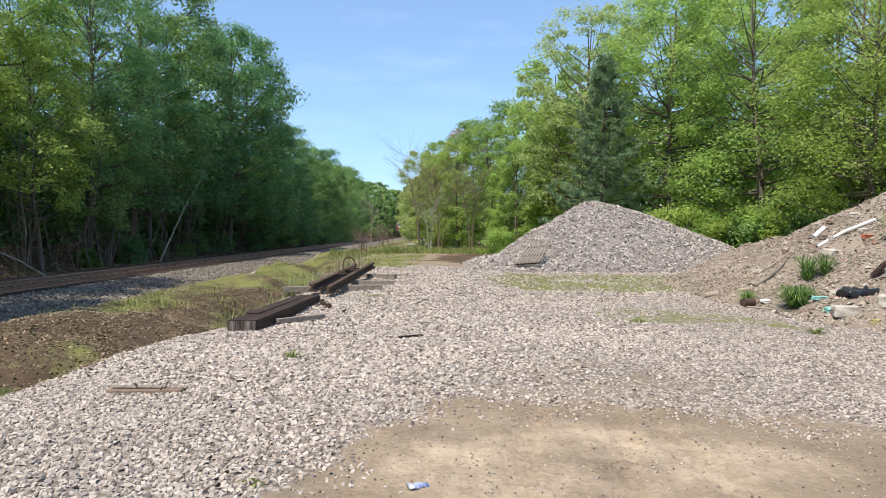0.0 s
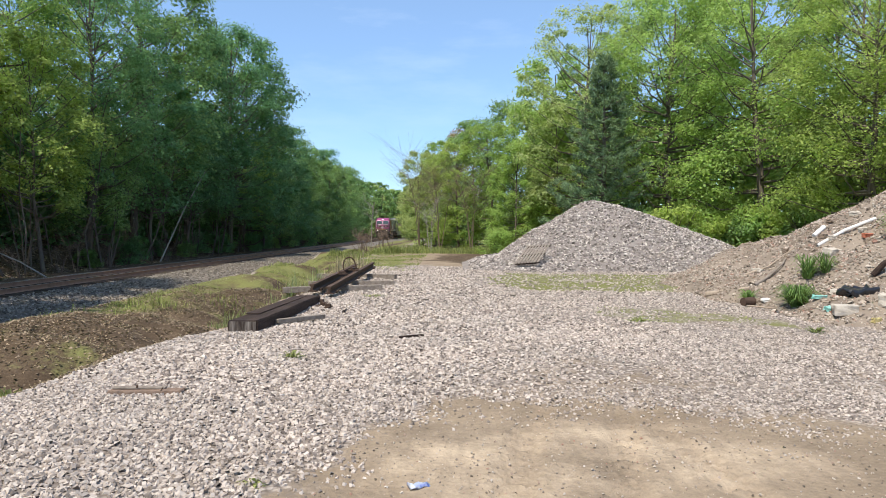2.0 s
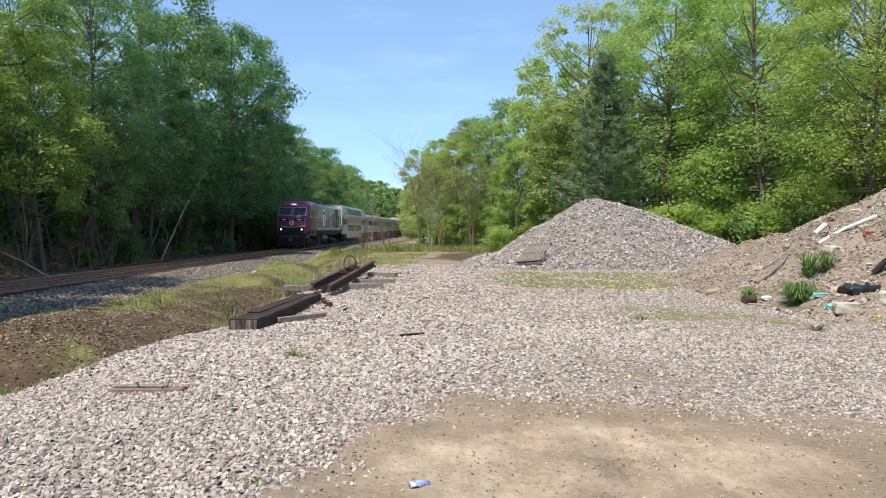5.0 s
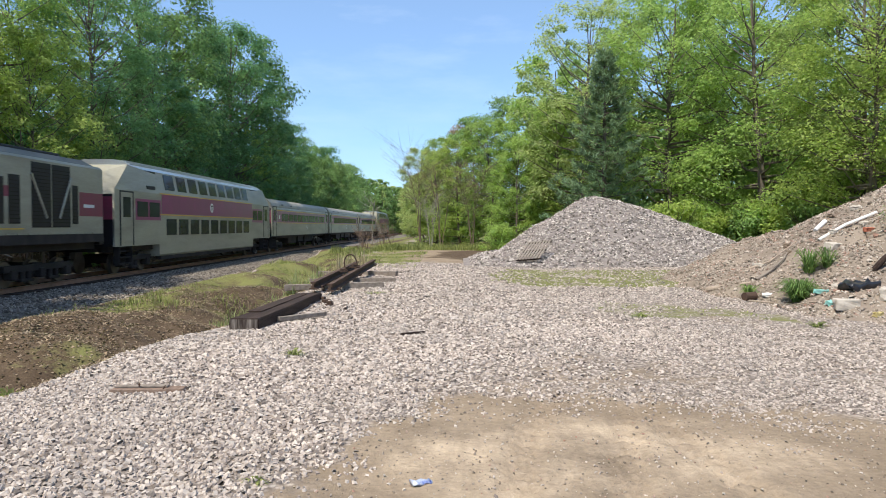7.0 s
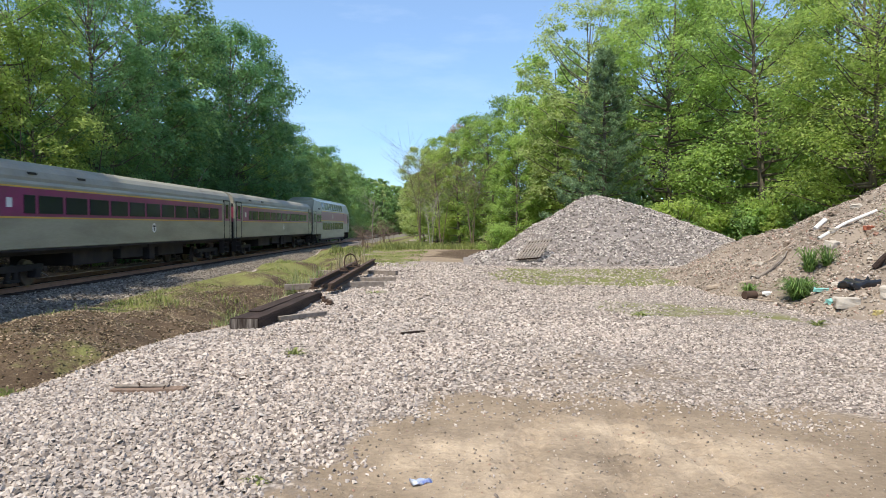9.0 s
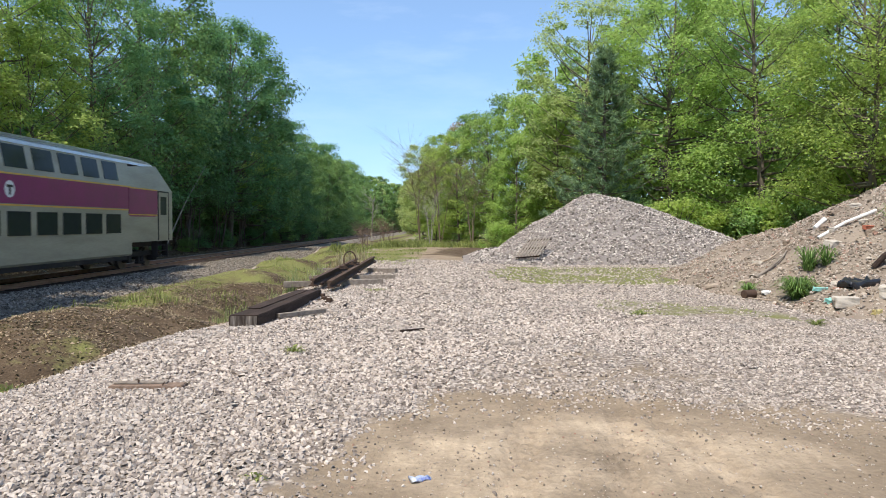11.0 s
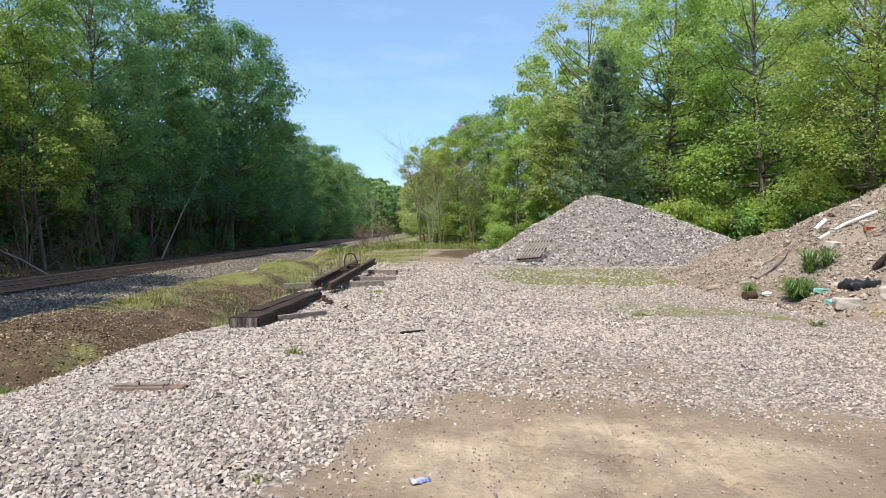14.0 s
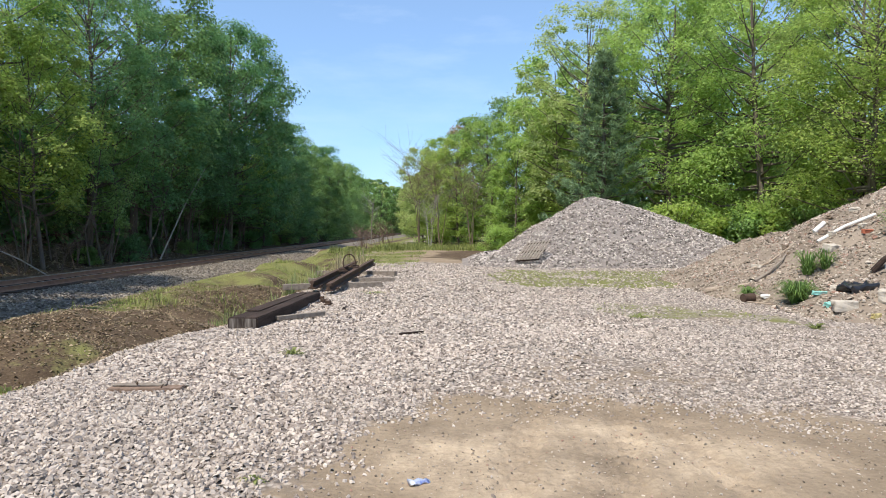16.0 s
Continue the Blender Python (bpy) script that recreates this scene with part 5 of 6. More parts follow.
# ---------------------------------------------------------------- ground plants, litter
def blades(name, x, y, height, material, spread=0.35, width=0.012, surface=ground_z):
    """Single curved blades, two triangles each."""
    n = len(x)
    z = surface(x, y)
    a = RNG.uniform(0, 2 * np.pi, n)
    h = height * RNG.uniform(0.5, 1.25, n)
    lean = np.abs(RNG.normal(0, spread, n)) * h
    base = np.stack([x, y, z - 0.01], -1)
    d = np.stack([np.cos(a), np.sin(a), 0 * a], -1)
    s = np.stack([-np.sin(a), np.cos(a), 0 * a], -1) * (width * RNG.uniform(0.6, 1.5, n))[:, None]
    mid = base + d * (lean * 0.35)[:, None] + np.array([0, 0, 1.0]) * (h * 0.6)[:, None]
    tip = base + d * lean[:, None] + np.array([0, 0, 1.0]) * (h * np.clip(1 - 0.4 * lean / h, 0.3, 1))[:, None]
    v = np.stack([base - s, base + s, mid + s * 0.8, mid - s * 0.8, tip], 1).reshape(-1, 3)
    i = (np.arange(n) * 5)[:, None]
    f = np.concatenate([i + np.array([[0, 1, 2]]), i + np.array([[0, 2, 3]]), i + np.array([[3, 2, 4]])], 1).reshape(-1, 3)
    return mesh_np(name, v, f, material)


def scatter(n, x0, x1, y0, y1, chance):
    x, y = RNG.uniform(x0, x1, n), RNG.uniform(y0, y1, n)
    k = RNG.random(n) < chance(x, y)
    return x[k], y[k]


def ground_plants():
    # grass along the foot of the ballast, in the ditch and over the far clearing
    xa, ya = scatter(30000, -10.4, -7.6, 9, 45, lambda x, y: np.clip(0.9 - np.abs(x + 9.0 + 0.35 * fnoise(x, y, 2.5, 71)) * 1.7, 0, 1) * np.clip(0.25 + 0.9 * fnoise(x, y, 1.1, 72), 0, 1))
    xb, yb = scatter(30000, -9.2, -3.4, 13.5, 46, lambda x, y: (x < yard_edge(y) - 0.1) * np.clip(0.06 + 0.8 * fnoise(x, y, 1.6, 73), 0, 1) * step(13, 18, y))
    xc, yc = scatter(24000, -9.0, -1.5, 29, 56, lambda x, y: np.clip(0.25 + 0.9 * fnoise(x, y, 2.0, 74), 0, 1))
    h = np.concatenate([np.full(len(xa), 0.075), np.full(len(xb), 0.20), np.full(len(xc), 0.13)])
    gx, gy = np.concatenate([xa, xb, xc]), np.concatenate([ya, yb, yc])
    h = h * np.clip(0.75 + 0.9 * fnoise(gx, gy, 0.8, 70), 0.3, 1.6)
    tagged(new("grass", blades("grass", gx, gy, h, GRASS, 0.9, 0.008)), "green grass in the ditch and along the ballast", "grass", kind="stuff")
    xd, yd = scatter(34000, -8.5, 6.5, 49.5, 60, lambda x, y: 0.5 + 0.5 * fnoise(x, y, 1.5, 75))
    tagged(new("meadow_grass", blades("meadow_grass", xd, yd, 0.36 * np.clip(0.8 + 0.8 * fnoise(xd, yd, 1.3, 83), 0.3, 1.6), GRASS, 0.6, 0.016)), "tall light green grass at the far clearing", "grass", kind="stuff")
    xe, ye = scatter(9000, 1.0, 12, 12, 29, lambda x, y: np.clip(1.5 * weed_mask(x, y) - 0.45 + 0.5 * fnoise(x, y, 0.8, 76), 0, 1))
    tagged(new("yard_weeds", blades("yard_weeds", xe, ye, np.full(len(xe), 0.045), GRASS, 0.7, 0.012)), "low yellowish weeds in the gravel", "weeds", kind="stuff")
    xf, yf = scatter(2600, -5.6, -4.1, 16.5, 25, lambda x, y: (x < yard_edge(y) - 0.15) * np.clip(0.45 + 0.9 * fnoise(x, y, 1.2, 84), 0, 1))
    tagged(new("ditch_grass", blades("ditch_grass", xf, yf, 0.46 * np.clip(0.6 + 1.1 * fnoise(xf, yf, 0.7, 85), 0.2, 1.6), DITCH_GRASS, 0.35, 0.007)), "tall pale green grass standing in the ditch", "grass", kind="stuff")
    # dry stalks and straw on the bank
    xs, ys = scatter(26000, -9.0, -3.6, 6, 32, lambda x, y: (x < yard_edge(y) + 0.1) * np.clip(0.35 + 0.9 * fnoise(x, y, 0.9, 77), 0, 1))
    tagged(new("dry_straw", blades("dry_straw", xs, ys, np.full(len(xs), 0.055), STRAW, 2.6, 0.005)), "dry straw lying over the ditch bank", "straw", kind="stuff")
    xt, yt = scatter(1500, -5.0, -3.3, 24, 31, lambda x, y: np.clip(0.2 + fnoise(x, y, 0.7, 78), 0, 1))
    tagged(new("dry_stalks", blades("dry_stalks", xt, yt, np.full(len(xt), 0.75), STRAW, 0.35, 0.010)), "tall dry grass stalks by the old rails", "dry grass", kind="stuff")
    # leaf litter: bank and the wood's edge
    xl, yl = scatter(62000, -9.3, -3.8, 5.5, 26, lambda x, y: (x < yard_edge(y) - 0.05) * np.clip(0.75 + 0.5 * fnoise(x, y, 1.2, 79), 0, 1))
    xm, ym = scatter(12000, -26, -19.3, 20, 70, lambda x, y: 0 * x + 1)
    x, y = np.concatenate([xl, xm]), np.concatenate([yl, ym])
    n = len(x)
    p = np.stack([x, y, ground_z(x, y) + 0.012], -1)
    nor = np.stack([RNG.normal(0, 0.4, n), RNG.normal(0, 0.4, n), np.ones(n)], -1)
    v, f = leaf_tris(p, nor, np.where(x > -12, 0.036, 0.13) * RNG.uniform(0.5, 1.7, n))
    tagged(new("leaf_litter", mesh_np("leaf_litter", v, f, LITTER)), "brown fallen leaves and bark bits", "leaf litter", kind="stuff")
    # grit over the sandy soil
    n = 9000
    x, y = RNG.uniform(-1.2, 5.2, n), RNG.uniform(3.8, 9.0, n)
    k = RNG.random(n) < np.clip(soil_mask(x, y) + 0.2, 0, 1) * (0.5 + 0.5 * np.clip(fnoise(x, y, 0.7, 80) + 0.4, 0, 1))
    x, y = x[k], y[k]
    tagged(new("grit", stones_mesh("grit", np.stack([x, y, ground_z(x, y)], -1), 0.005 + 0.014 * RNG.random(len(x)) ** 3 + 0.002, RUBBLE, 0.2)), "fine grit over sandy soil", "grit", kind="stuff")


ground_plants()


def tuft(x, y, z, height, radius, count, material, label, group):
    r = np.random.default_rng(int(abs(x * 100 + y * 10)))
    ob = thing("grass_clump", label, "grass clump", pose(x, y, z), group)
    n = count
    a, q = r.uniform(0, 6.283, n), radius * 0.35 * np.sqrt(r.random(n))
    bx, by = q * np.cos(a), q * np.sin(a)
    h = height * r.uniform(0.3, 1.2, n)
    out = radius * r.uniform(0.15, 1.35, n)
    b = a + r.normal(0, 0.5, n)
    base = np.stack([bx, by, 0 * bx - 0.03], -1)
    d = np.stack([np.cos(b), np.sin(b), 0 * b], -1)
    s = np.stack([-np.sin(b), np.cos(b), 0 * b], -1) * (0.010 * r.uniform(0.6, 1.5, n))[:, None]
    up = np.array([0, 0, 1.0])
    m1 = base + d * (out * 0.25)[:, None] + up * (h * 0.55)[:, None]
    m2 = base + d * (out * 0.75)[:, None] + up * (h * 0.88)[:, None]
    tip = base + d * (out * 1.25)[:, None] + up * (h * 0.58)[:, None]
    v = np.stack([base - s, base + s, m1 + s, m1 - s, m2 + s * 0.7, m2 - s * 0.7, tip], 1).reshape(-1, 3)
    i = (np.arange(n) * 7)[:, None]
    f = np.concatenate([i + np.array([t]) for t in ([0, 1, 2], [0, 2, 3], [3, 2, 4], [3, 4, 5], [5, 4, 6])], 1).reshape(-1, 3)
    linked("foliage", mesh_np("clump", v, f, material), ob)
    return ob


for x, y, h, r, c in ((7.25, 15.3, 0.48, 0.36, 420), (7.95, 16.3, 0.52, 0.28, 130), (8.25, 16.1, 0.45, 0.24, 110), (9.75, 15.9, 0.60, 0.34, 240), (6.75, 16.6, 0.28, 0.22, 110)):
    tuft(x, y, max(float(heap_z(x, y)), float(ground_z(x, y))), h, r, c, GRASS_LUSH, "lush green grass clump on the rubble heap", "grass clumps on the heap")
for x, y, h, r, c in ((-1.99, 9.1, 0.12, 0.12, 60), (-5.2, 8.5, 0.22, 0.26, 160), (-1.24, 4.55, 0.06, 0.07, 40), (6.0, 12.0, 0.12, 0.14, 70), (3.5, 13.5, 0.10, 0.2, 90), (-4.6, 11.2, 0.2, 0.2, 90), (-1.9, 17.6, 0.10, 0.3, 90)):
    tuft(x, y, float(ground_z(x, y)), h, r, c, GRASS, "small light green weed tuft in the gravel", "weed tufts")


# ---------------------------------------------------------------- bare wood
def bare_tree(name, x, y, height, spread, material, label, category, stems=5, twigs=60, seed=1, thick=0.05, group=""):
    r = np.random.default_rng(seed)
    ob = thing(name, label, category, pose(x, y, float(ground_z(x, y))), group)
    bm = bmesh.new()
    tips = []
    for k in range(stems):
        a = r.uniform(0, 6.283)
        q = spread * r.uniform(0.3, 1.0)
        top = Vector((q * math.cos(a), q * math.sin(a), height * r.uniform(0.7, 1.0)))
        mid = Vector((0.3 * top.x + r.normal(0, 0.08), 0.3 * top.y + r.normal(0, 0.08), top.z * 0.5))
        limb(bm, [Vector((0.05 * math.cos(a), 0.05 * math.sin(a), -0.15)), mid, top], thick, thick * 0.3, 6)
        tips.append((mid, top))
    part("stem", bm, material, ob)
    bm = bmesh.new()
    for k in range(twigs):
        mid, top = tips[k % stems]
        p = mid.lerp(top, r.uniform(0, 1))
        a = r.uniform(0, 6.283)
        q = height * r.uniform(0.12, 0.3)
        e = p + Vector((q * math.cos(a), q * math.sin(a), q * r.uniform(0.1, 1.0)))
        limb(bm, [p, p.lerp(e, 0.5) + Vector((0, 0, 0.05 * q)), e], thick * 0.28, thick * 0.1, 4)
        for j in range(2):
            g = e + Vector((r.normal(0, 0.3 * q), r.normal(0, 0.3 * q), r.uniform(0.1, 0.5) * q))
            limb(bm, [p.lerp(e, 0.6), g], thick * 0.16, thick * 0.07, 3)
    part("twig_crown", bm, material, ob)
    return ob


bare_tree("bare_sapling", -1.6, 55.5, 4.6, 1.1, PALE_BARK, "pale bare young tree at the clearing's edge", "sapling", 4, 70, 3, 0.024)
for k, (x, y, h, s) in enumerate(((-7.0, 60, 2.6, 1.5), (-5.8, 58, 2.0, 1.4), (-8.0, 66, 2.8, 1.6), (-5.2, 63, 2.9, 1.5), (-8.9, 73, 3.2, 1.7), (-6.6, 54, 1.5, 1.2), (-6.4, 70, 3.4, 1.6), (-7.6, 82, 3.8, 1.8))):
    bare_tree("bare_shrub", x, y, h * 0.72, s, TWIG_BARK, "leafless brown shrub beside the track", "shrub", 7, 64, 20 + k, 0.020, "bare shrubs by the track")
for k, (x, y, h) in enumerate(((-2.7, 63, 8.2), (-0.9, 60, 7.2), (1.6, 57, 6.4))):
    bare_tree("bare_sapling", x, y, h, 1.7, TWIG_BARK, "slender brown young tree with fine twigs", "sapling", 4, 110, 60 + k, 0.035, "saplings at the yard's end")
bare_tree("bare_sapling", -8.6, 78, 5.0, 0.5, PALE_BARK, "thin pale bare trunk by the track", "sapling", 2, 16, 9, 0.07)
for k, (x, y, h) in enumerate(((-20.3, 26, 3.0), (-20.0, 30, 2.4), (-20.6, 35, 3.4), (-20.2, 39, 2.6), (-20.8, 46, 3.2), (-19.6, 33, 1.4), (-19.8, 42, 1.8), (-19.6, 50, 1.6), (-20.1, 56, 2.2), (-19.7, 36.5, 1.6))):
    bare_tree("bare_shrub", x, y, h, 1.3, TWIG_BARK, "thin leafless shrub under dark trees", "shrub", 6, 60, 40 + k, 0.022, "bare shrubs under the trees")


def leaning_pole(a, b, r0, r1, label, category="fallen trunk", material=PALE_BARK):
    ob = thing("fallen_trunk", label, category, pose(*a))
    bm = bmesh.new()
    d = Vector(b) - Vector(a)
    limb(bm, [(0, 0, 0), d * 0.5 + Vector((0, 0, 0.04 * d.length)), d], r0, r1, 8)
    part("stem", bm, material, ob)


leaning_pole((-18.3, 32.8, -0.66), (-20.1, 31.7, 0.62), 0.035, 0.025, "pale fallen branch leaning beside the track")
leaning_pole((-19.16, 47.8, -0.6), (-17.75, 52.4, 5.7), 0.055, 0.03, "pale thin trunk leaning among dark trees")


# ---------------------------------------------------------------- old timber and steel by the ditch
TAR = worn("tarred_timber", (0.034, 0.022, 0.017), (0.12, 0.080, 0.062), 0.4, 2.2, 0.92, fine=26, relief=0.7, stretch=(6, 0.5, 6))
GREY_WOOD = worn("weathered_grey_wood", (0.26, 0.22, 0.18), (0.11, 0.085, 0.07), 0.6, 2.0, 0.9, fine=24, relief=0.6, stretch=(0.6, 6, 6))
PLANK = worn("brown_plank_wood", (0.25, 0.175, 0.13), (0.09, 0.065, 0.05), 0.6, 5.0, 0.9, fine=30, relief=0.5, stretch=(0.6, 8, 8))
OLD_IRON = worn("rusty_old_iron", (0.075, 0.048, 0.034), (0.13, 0.080, 0.055), 0.5, 3.0, 0.85, 0.1, 24, 0.4)
RUBBLE_ROCK = worn("brown_rock", (0.26, 0.20, 0.15), (0.13, 0.10, 0.075), 0.5, 5.0, 0.95, fine=26, relief=0.5)
CONCRETE = worn("pale_concrete", (0.48, 0.43, 0.36), (0.27, 0.22, 0.17), 0.5, 4.0, 0.95, fine=26, relief=0.5)


def beam(name, label, category, a, b, w, h, material, group="", bevel=0.015, wobble=0.0, tip=0.0):
    """A squared timber from a to b, lying on its lower face."""
    a, b = Vector(a), Vector(b)
    d = b - a
    ob = thing(name, label, category, pose(*a, math.degrees(math.atan2(d.z, math.hypot(d.x, d.y))), 0, math.degrees(math.atan2(-d.x, d.y))), group)
    bm = bmesh.new()
    box(bm, -w / 2, w / 2, 0, d.length, 0, h)
    bmesh.ops.subdivide_edges(bm, edges=[e for e in bm.edges if abs(e.verts[0].co.y - e.verts[1].co.y) > 0.1], cuts=7)
    bmesh.ops.bevel(bm, geom=[e for e in bm.edges if e.is_manifold and e.calc_face_angle(0) > 0.5], offset=bevel, segments=2, affect="EDGES")
    for v in bm.verts:
        v.co += Vector((noise.noise(v.co * 2.1 + a), noise.noise(v.co * 2.7 - a) * 0.3, noise.noise(v.co * 2.3 + b))) * wobble
    part("body", bm, material, ob)
    return ob


bridge = beam("bridge_timber", "huge tarred black timber beside the ditch", "timber", (-3.27, 11.38, 0.0), (-3.12, 16.1, -0.02), 0.47, 0.20, TAR, wobble=0.012)
bm = bmesh.new()
box(bm, -0.235, 0.0, 0.9, 4.4, 0.203, 0.215)
part("worn_strip", bm, TAR, bridge)
STREAKS = worn("streaked_end_grain", (0.04, 0.028, 0.022), (0.42, 0.37, 0.32), 0.6, 1.0, 0.9, fine=14, relief=0.4, stretch=(16, 1, 1.5))
bm = bmesh.new()
box(bm, -0.215, 0.215, -0.006, 0.004, 0.015, 0.185)
part("end_grain", bm, STREAKS, bridge, "dark end with pale streaks")
for a, b in (((-4.36, 18.85, -0.02), (-1.87, 19.65, 0.0)), ((-4.15, 21.15, -0.03), (-1.65, 21.35, 0.0)), ((-4.6, 25.1, -0.05), (-1.84, 24.3, 0.0))):
    beam("old_sleeper", "weathered grey wooden sleeper on gravel", "sleeper", a, b, 0.24, 0.15, GREY_WOOD, "old sleepers under the rails", 0.012, 0.012)
beam("board", "weathered board lying on the gravel", "board", (-2.98, 12.40, 0.03), (-2.31, 13.15, 0.03), 0.12, 0.07, GREY_WOOD, "loose boards", 0.006, 0.006)
beam("board", "short dark stick on the gravel", "stick", (-0.75, 10.70, 0.035), (-0.41, 10.94, 0.04), 0.055, 0.04, TAR, "loose boards", 0.006, 0.008)
plank = beam("plank", "broken brown plank end with bent nails", "plank", (-3.27, 6.93, 0.03), (-2.58, 6.97, 0.03), 0.17, 0.06, PLANK, "", 0.006, 0.008)
bm = bmesh.new()
box(bm, -0.085, -0.005, 0.02, 0.52, 0.062, 0.078, 0.004)
part("split_board", bm, GREY_WOOD, plank, "thin split grey board on top")
for y, x in ((0.22, -0.06), (0.24, -0.02), (0.5, 0.05)):
    bm = bmesh.new()
    tube(bm, (x, y, 0.06), (x + 0.03, y + 0.03, 0.10), 0.006, 0.005, 6)
    part("nail", bm, OLD_IRON, plank, "bent rusty nail")


def old_rail(a, b, label):
    a, b = Vector(a), Vector(b)
    d = b - a
    ob = thing("old_rail", label, "rail", pose(*a, math.degrees(math.atan2(d.z, math.hypot(d.x, d.y))), 0, math.degrees(math.atan2(-d.x, d.y))), "old rails on sleepers")
    bm = bmesh.new()
    prism(bm, [(-0.10, 0), (0.10, 0), (0.10, 0.025), (0.025, 0.045), (0.02, 0.12), (0.055, 0.135), (0.055, 0.18), (-0.055, 0.18), (-0.055, 0.135), (-0.02, 0.12), (-0.025, 0.045), (-0.10, 0.025)], 0, d.length)
    bmesh.ops.bevel(bm, geom=[e for e in bm.edges if e.is_manifold and e.calc_face_angle(0) > 0.8], offset=0.008, segments=1, affect="EDGES")
    part("bar", bm, OLD_IRON, ob)
    for y in (0.6, d.length * 0.5, d.length - 0.6):
        bm = bmesh.new()
        box(bm, -0.14, 0.14, y - 0.14, y + 0.14, -0.018, 0.04, 0.008)
        part("tie_plate", bm, OLD_IRON, ob)
    return ob


old_rail((-3.33, 17.4, 0.14), (-3.30, 25.3, 0.26), "rusty dark rail lying on old sleepers")
old_rail((-2.86, 17.0, 0.12), (-2.78, 25.9, 0.30), "rusty dark rail lying across old sleepers")
ring = thing("iron_ring", "rusty iron hoop standing on old rails", "hoop", pose(-3.12, 22.3, 0.52, 82, 0, 14))
bm = bmesh.new()
N = 28
for k in range(N):
    a, b = 2 * math.pi * k / N, 2 * math.pi * (k + 1) / N
    tube(bm, (0.19 * math.cos(a), 0.27 * math.sin(a), 0), (0.19 * math.cos(b), 0.27 * math.sin(b), 0), 0.022, 0.022, 6, False)
part("band", bm, OLD_IRON, ring)
for k, (x, y, s) in enumerate(((-2.85, 16.0, 0.16), (-2.7, 15.4, 0.13), (-2.55, 15.1, 0.10), (-3.0, 20.0, 0.14), (-2.95, 22.0, 0.15), (-3.05, 23.0, 0.13))):
    ob = thing("iron_plate", "rusty iron tie plate beside the old rails", "iron plate", pose(x, y, 0.01 if y < 18 else 0.40, 0, 0, 37 * k), "rusty plates")
    bm = bmesh.new()
    box(bm, -s, s, -s * 0.6, s * 0.6, 0.0, 0.03, 0.006)
    box(bm, -s * 0.3, s * 0.3, -s * 0.6, s * 0.6, 0.03, 0.09, 0.01)
    part("plate", bm, OLD_IRON, ob)

# pallet leaning on the mound
pal = thing("pallet", "grey slatted wooden pallet lying on the gravel mound", "pallet", Matrix.Translation((2.66, 30.2, 0.20)) @ Matrix(((0.80, 0.52, -0.30, 0), (-0.40, 0.80, -0.40, 0), (0.10, 0.46, 0.86, 0), (0, 0, 0, 1))).to_3x3().to_quaternion().to_matrix().to_4x4())
for k in range(8):
    bm = bmesh.new()
    box(bm, 0.14 * k, 0.14 * k + 0.09, 0, 1.55, 0.06, 0.085, 0.004)
    part("slat", bm, GREY_WOOD, pal)
for y in (0.03, 0.72, 1.44):
    bm = bmesh.new()
    box(bm, 0, 1.07, y, y + 0.08, 0.0, 0.06, 0.004)
    part("bearer", bm, TAR, pal)

# crushed can
CAN_BLUE = worn("blue_printed_tin", (0.62, 0.66, 0.72), (0.06, 0.12, 0.50), 0.95, 22, 0.35, 0.4, 60, 0.1)
CAN_TIN = worn("bare_tin", (0.72, 0.74, 0.76), (0.4, 0.45, 0.55), 0.5, 30, 0.3, 0.8, 60, 0.1)
can = thing("crushed_can", "flattened blue and white drink can on sandy soil", "can", pose(-0.195, 4.53, 0.012 + float(ground_z(-0.195, 4.53)), 4, 5, 28))
bm = bmesh.new()
tube(bm, (-0.065, 0, 0), (0.065, 0, 0), 0.034, 0.031, 20)
bmesh.ops.subdivide_edges(bm, edges=[e for e in bm.edges if abs(e.verts[0].co.x - e.verts[1].co.x) > 0.05], cuts=6)
for v in bm.verts:
    v.co.z = v.co.z * 0.42 + 0.006 * math.sin(v.co.x * 90 + v.co.y * 60)
    v.co.y += 0.008 * math.sin(v.co.x * 55)
part("can_body", bm, CAN_BLUE, can, smooth=True)
bm = bmesh.new()
tube(bm, (0.066, 0, 0.002), (0.072, 0, 0.002), 0.028, 0.026, 18)
for v in bm.verts:
    v.co.z *= 0.45
part("can_end", bm, CAN_TIN, can)

# ---------------------------------------------------------------- rubbish on the rubble heap
PVC = worn("white_pipe", (0.80, 0.79, 0.75), (0.5, 0.45, 0.38), 0.4, 5, 0.45)
BRICK = worn("red_brick", (0.40, 0.13, 0.075), (0.30, 0.2, 0.15), 0.4, 8, 0.9, fine=40, relief=0.4)
BAG = worn("black_plastic_bag", (0.012, 0.012, 0.014), (0.05, 0.05, 0.055), 0.4, 6, 0.3, 0, 10, 0.2, 0.6)
DRIFT = worn("pale_dead_wood", (0.42, 0.34, 0.26), (0.20, 0.15, 0.11), 0.6, 4, 0.9, fine=26, relief=0.5, stretch=(5, 1, 5))
TEAL = worn("teal_plastic", (0.22, 0.50, 0.44), (0.5, 0.5, 0.45), 0.4, 10, 0.5)
MUSTARD = worn("yellow_plastic", (0.45, 0.37, 0.16), (0.4, 0.35, 0.2), 0.4, 10, 0.6)


def top_of(x, y):
    return max(float(heap_z(x, y)), float(ground_z(x, y)), float(mound_z(x, y)))


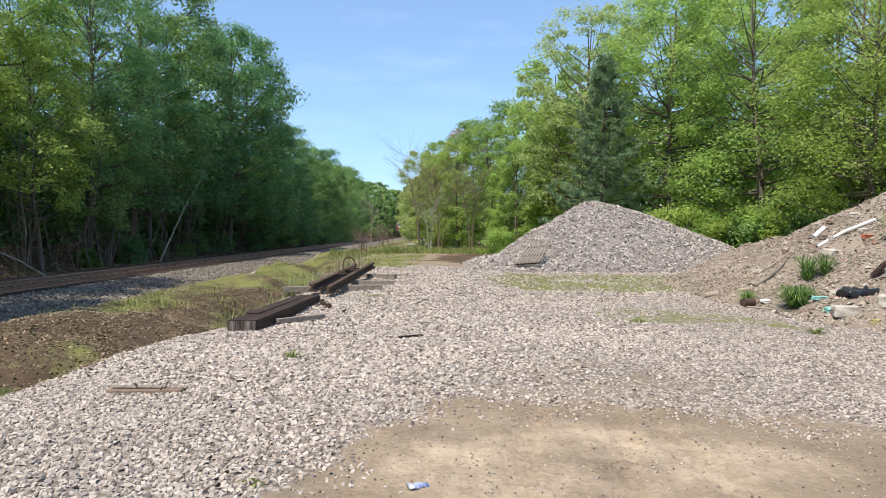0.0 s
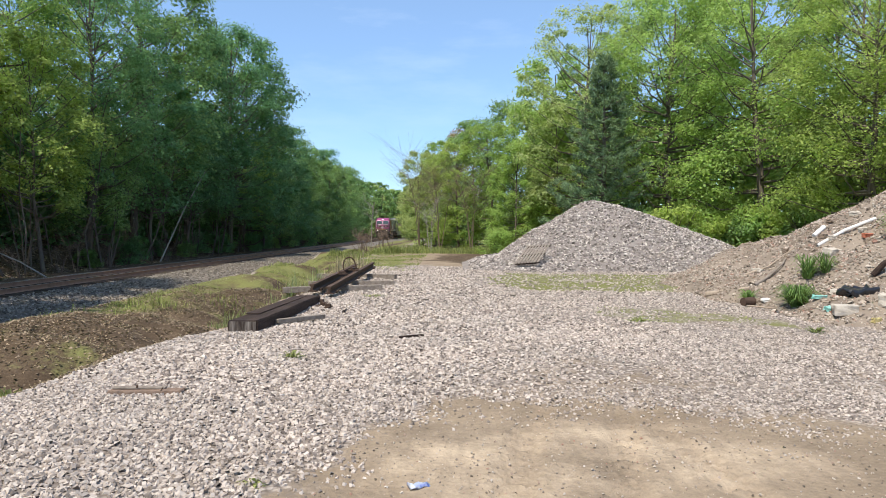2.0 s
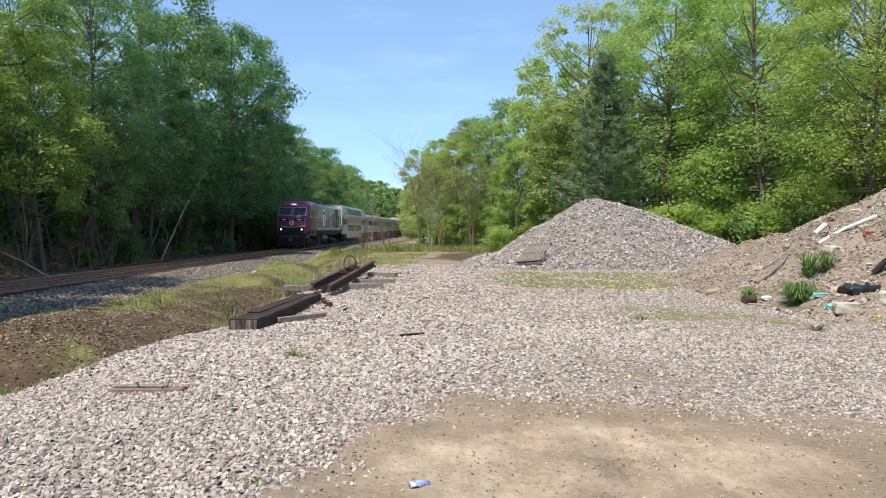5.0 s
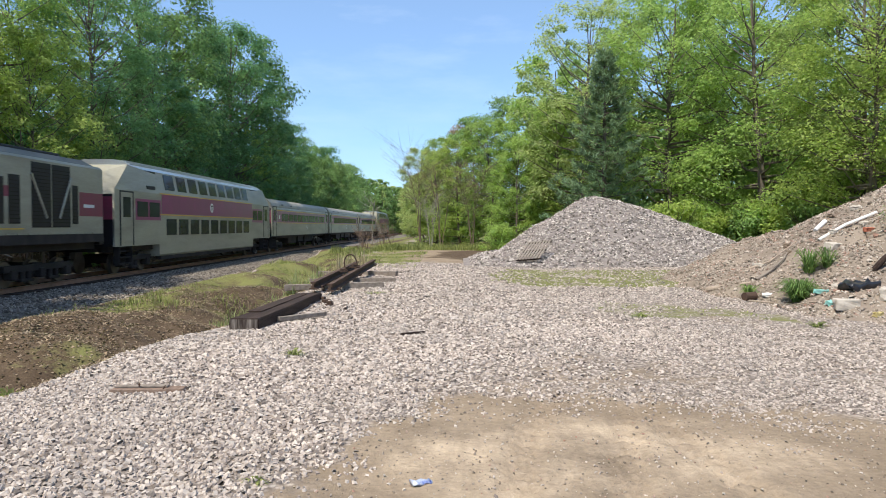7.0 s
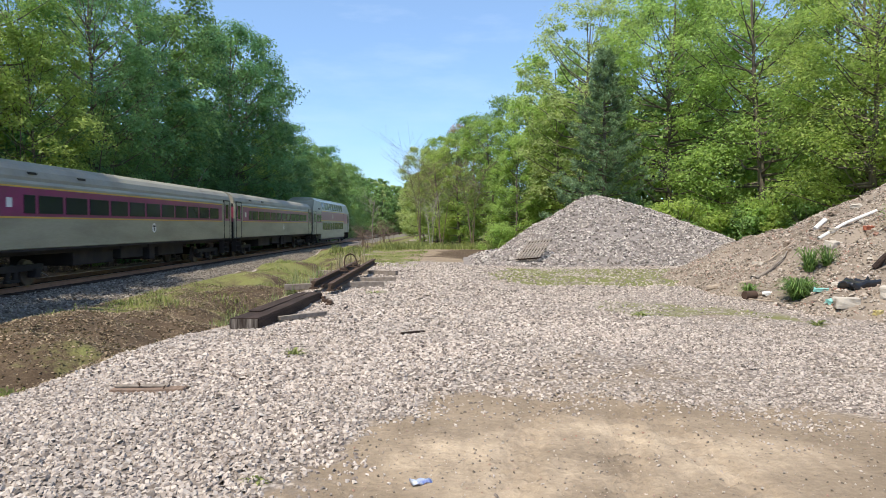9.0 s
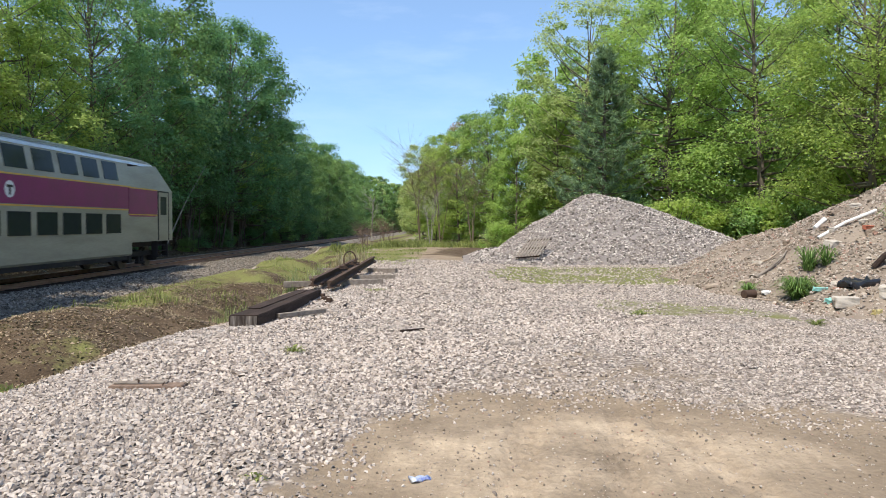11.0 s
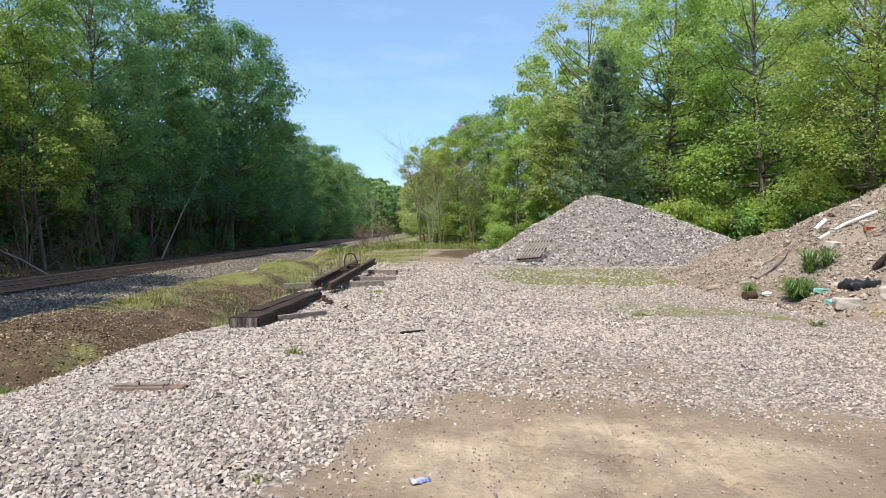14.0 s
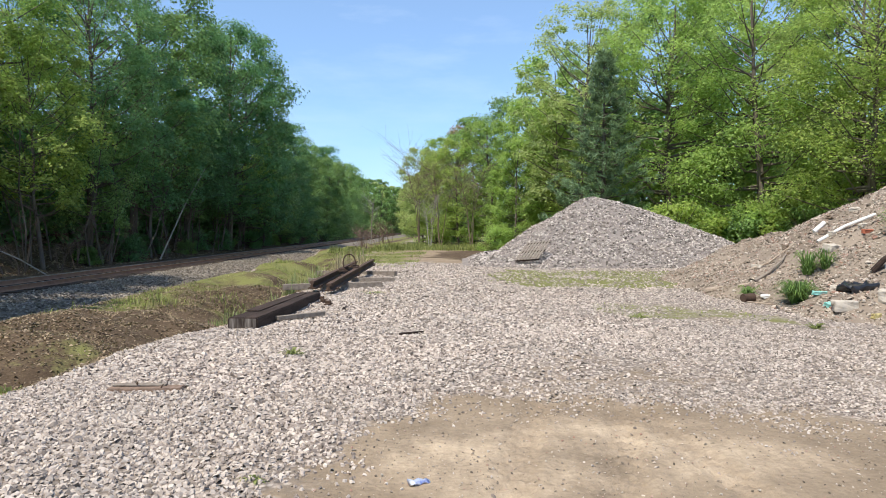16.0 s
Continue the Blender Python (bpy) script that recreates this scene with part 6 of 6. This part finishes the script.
def stick(name, label, category, pts, r0, r1, material, group=""):
    p0 = Vector((pts[0][0], pts[0][1], top_of(*pts[0][:2])))
    ob = thing(name, label, category, pose(*p0), group)
    bm = bmesh.new()
    limb(bm, [Vector((x, y, top_of(x, y) + lift)) - p0 for x, y, lift in pts], r0, r1, 9)
    part("stem", bm, material, ob)
    return ob


stick("white_pipe", "white plastic pipe lying on the rubble heap", "pipe", [(8.62, 17.25, 0.05), (9.3, 17.35, 0.08), (10.05, 17.4, 0.05)], 0.038, 0.038, PVC)
stick("white_pipe", "short pale pipe end on the rubble heap", "pipe", [(9.35, 18.4, 0.06), (9.0, 18.2, 0.05)], 0.06, 0.05, PVC)
stick("dead_log", "pale dead log at the foot of the heap", "log", [(6.25, 17.85, 0.05), (6.95, 16.95, 0.06)], 0.07, 0.05, DRIFT)
stick("root", "bare weathered root on the rubble heap", "root", [(7.15, 17.2, 0.03), (7.5, 17.3, 0.06), (7.9, 17.45, 0.08), (8.1, 17.7, 0.05)], 0.045, 0.015, GREY_WOOD)
stick("root", "dark root stump standing in the rubble", "root", [(8.70, 15.1, 0.0), (8.85, 15.0, 0.22), (9.1, 14.9, 0.35)], 0.07, 0.05, TAR)
stick("branch", "long thin bare branch on the ground", "branch", [(6.55, 16.2, 0.02), (6.8, 15.7, 0.03), (7.07, 15.1, 0.02), (7.1, 14.4, 0.03), (7.2, 13.6, 0.04)], 0.022, 0.012, DRIFT)
stick("branch", "thin bare branch on the rubble heap", "branch", [(7.3, 18.2, 0.02), (7.8, 18.0, 0.05), (8.5, 18.1, 0.04)], 0.03, 0.012, DRIFT)


def lump(name, label, category, x, y, size, material, turn=0, tilt=0, crush=0.0, seed=0, group="", sink=0.25):
    ob = thing(name, label, category, pose(x, y, top_of(x, y) - sink * size[2], tilt, 0, turn), group)
    bm = bmesh.new()
    box(bm, -size[0] / 2, size[0] / 2, -size[1] / 2, size[1] / 2, 0, size[2], min(size) * 0.12)
    if crush:
        bmesh.ops.subdivide_edges(bm, edges=bm.edges[:], cuts=3, use_grid_fill=True)
        for v in bm.verts:
            v.co += Vector([noise.noise(v.co * (4 / max(size)) + Vector((seed, k * 7, 0))) for k in range(3)]) * crush
    part("body", bm, material, ob, smooth=crush > 0.05)
    return ob


lump("brick", "broken red brick on the rubble heap", "brick", 9.42, 16.6, (0.28, 0.11, 0.10), BRICK, 20, 12, 0.012, 1)
lump("brick", "red brick piece among the rubbish", "brick", 7.62, 14.3, (0.22, 0.12, 0.10), BRICK, 60, 0, 0.012, 2)
lump("rubbish_bag", "crumpled black plastic bag on the heap", "plastic bag", 7.86, 14.15, (0.62, 0.38, 0.14), BAG, 18, 0, 0.14, 3)
lump("concrete_block", "pale broken concrete block at the heap's foot", "concrete block", 7.2, 13.35, (0.40, 0.26, 0.20), CONCRETE, -12, 0, 0.025, 4)
lump("concrete_block", "grey stone ledge sticking out of the heap", "stone", 8.66, 16.7, (0.36, 0.25, 0.16), CONCRETE, 25, 10, 0.03, 5)
lump("concrete_block", "pale rubble stone at the heap's foot", "stone", 7.9, 13.2, (0.35, 0.3, 0.24), CONCRETE, 50, 0, 0.03, 6)
lump("plastic_scrap", "teal plastic scrap among rubbish", "plastic scrap", 7.12, 13.75, (0.20, 0.14, 0.08), TEAL, 30, 20, 0.03, 7)
lump("plastic_scrap", "pale green plastic scrap on the heap", "plastic scrap", 7.36, 14.6, (0.26, 0.12, 0.07), TEAL, -20, 5, 0.03, 8)
lump("plastic_scrap", "small yellow plastic scrap on the gravel", "plastic scrap", 7.45, 12.8, (0.14, 0.10, 0.09), MUSTARD, 10, 0, 0.02, 9)
lump("plastic_scrap", "white torn plastic in the rubble", "plastic scrap", 7.0, 16.2, (0.22, 0.14, 0.06), PVC, 10, 10, 0.03, 10)
for k in range(26):
    x, y = 7.2 + 3.2 * random.random(), 13.4 + 5.2 * random.random()
    lump("rubble_stone", "broken tan stone in the rubble heap", "stone", x, y, (random.uniform(0.12, 0.3), random.uniform(0.1, 0.2), random.uniform(0.08, 0.15)), BRICK if k == 15 else (CONCRETE if k % 2 else RUBBLE_ROCK), random.uniform(0, 180), random.uniform(-15, 15), 0.03, 20 + k, "stones in the rubble heap")
tin = thing("rusty_tin", "rusty open tin can lying on the ground", "tin can", pose(6.62, 16.25, float(ground_z(6.62, 16.25)) + 0.10, 0, 0, 25))
bm = bmesh.new()
tube(bm, (-0.16, 0, 0), (0.12, 0, 0), 0.09, 0.10, 18, False)
tube(bm, (0.10, 0, 0), (0.13, 0, 0), 0.106, 0.106, 18, False)
tube(bm, (-0.16, 0, 0), (-0.15, 0, 0), 0.09, 0.09, 18, True)
part("tin_body", bm, OLD_IRON, tin)
beam("dark_beam", "long dark beam lying between the heaps", "beam", (13.0, 34.0, 0.55), (17.2, 36.6, 0.62), 0.3, 0.22, TAR, "", 0.02, 0.01)
beam("dark_beam", "dark timber under the long beam", "beam", (13.6, 33.6, 0.0), (16.6, 35.6, 0.1), 0.5, 0.5, TAR, "", 0.02, 0.01)


def motions():
    for car, behind in TRAIN:
        walk(car, [(t / 2, pose(TRACK_X, NOSE_AT + behind - SPEED * t / 2, RAIL_Z)) for t in range(33)])


motions()
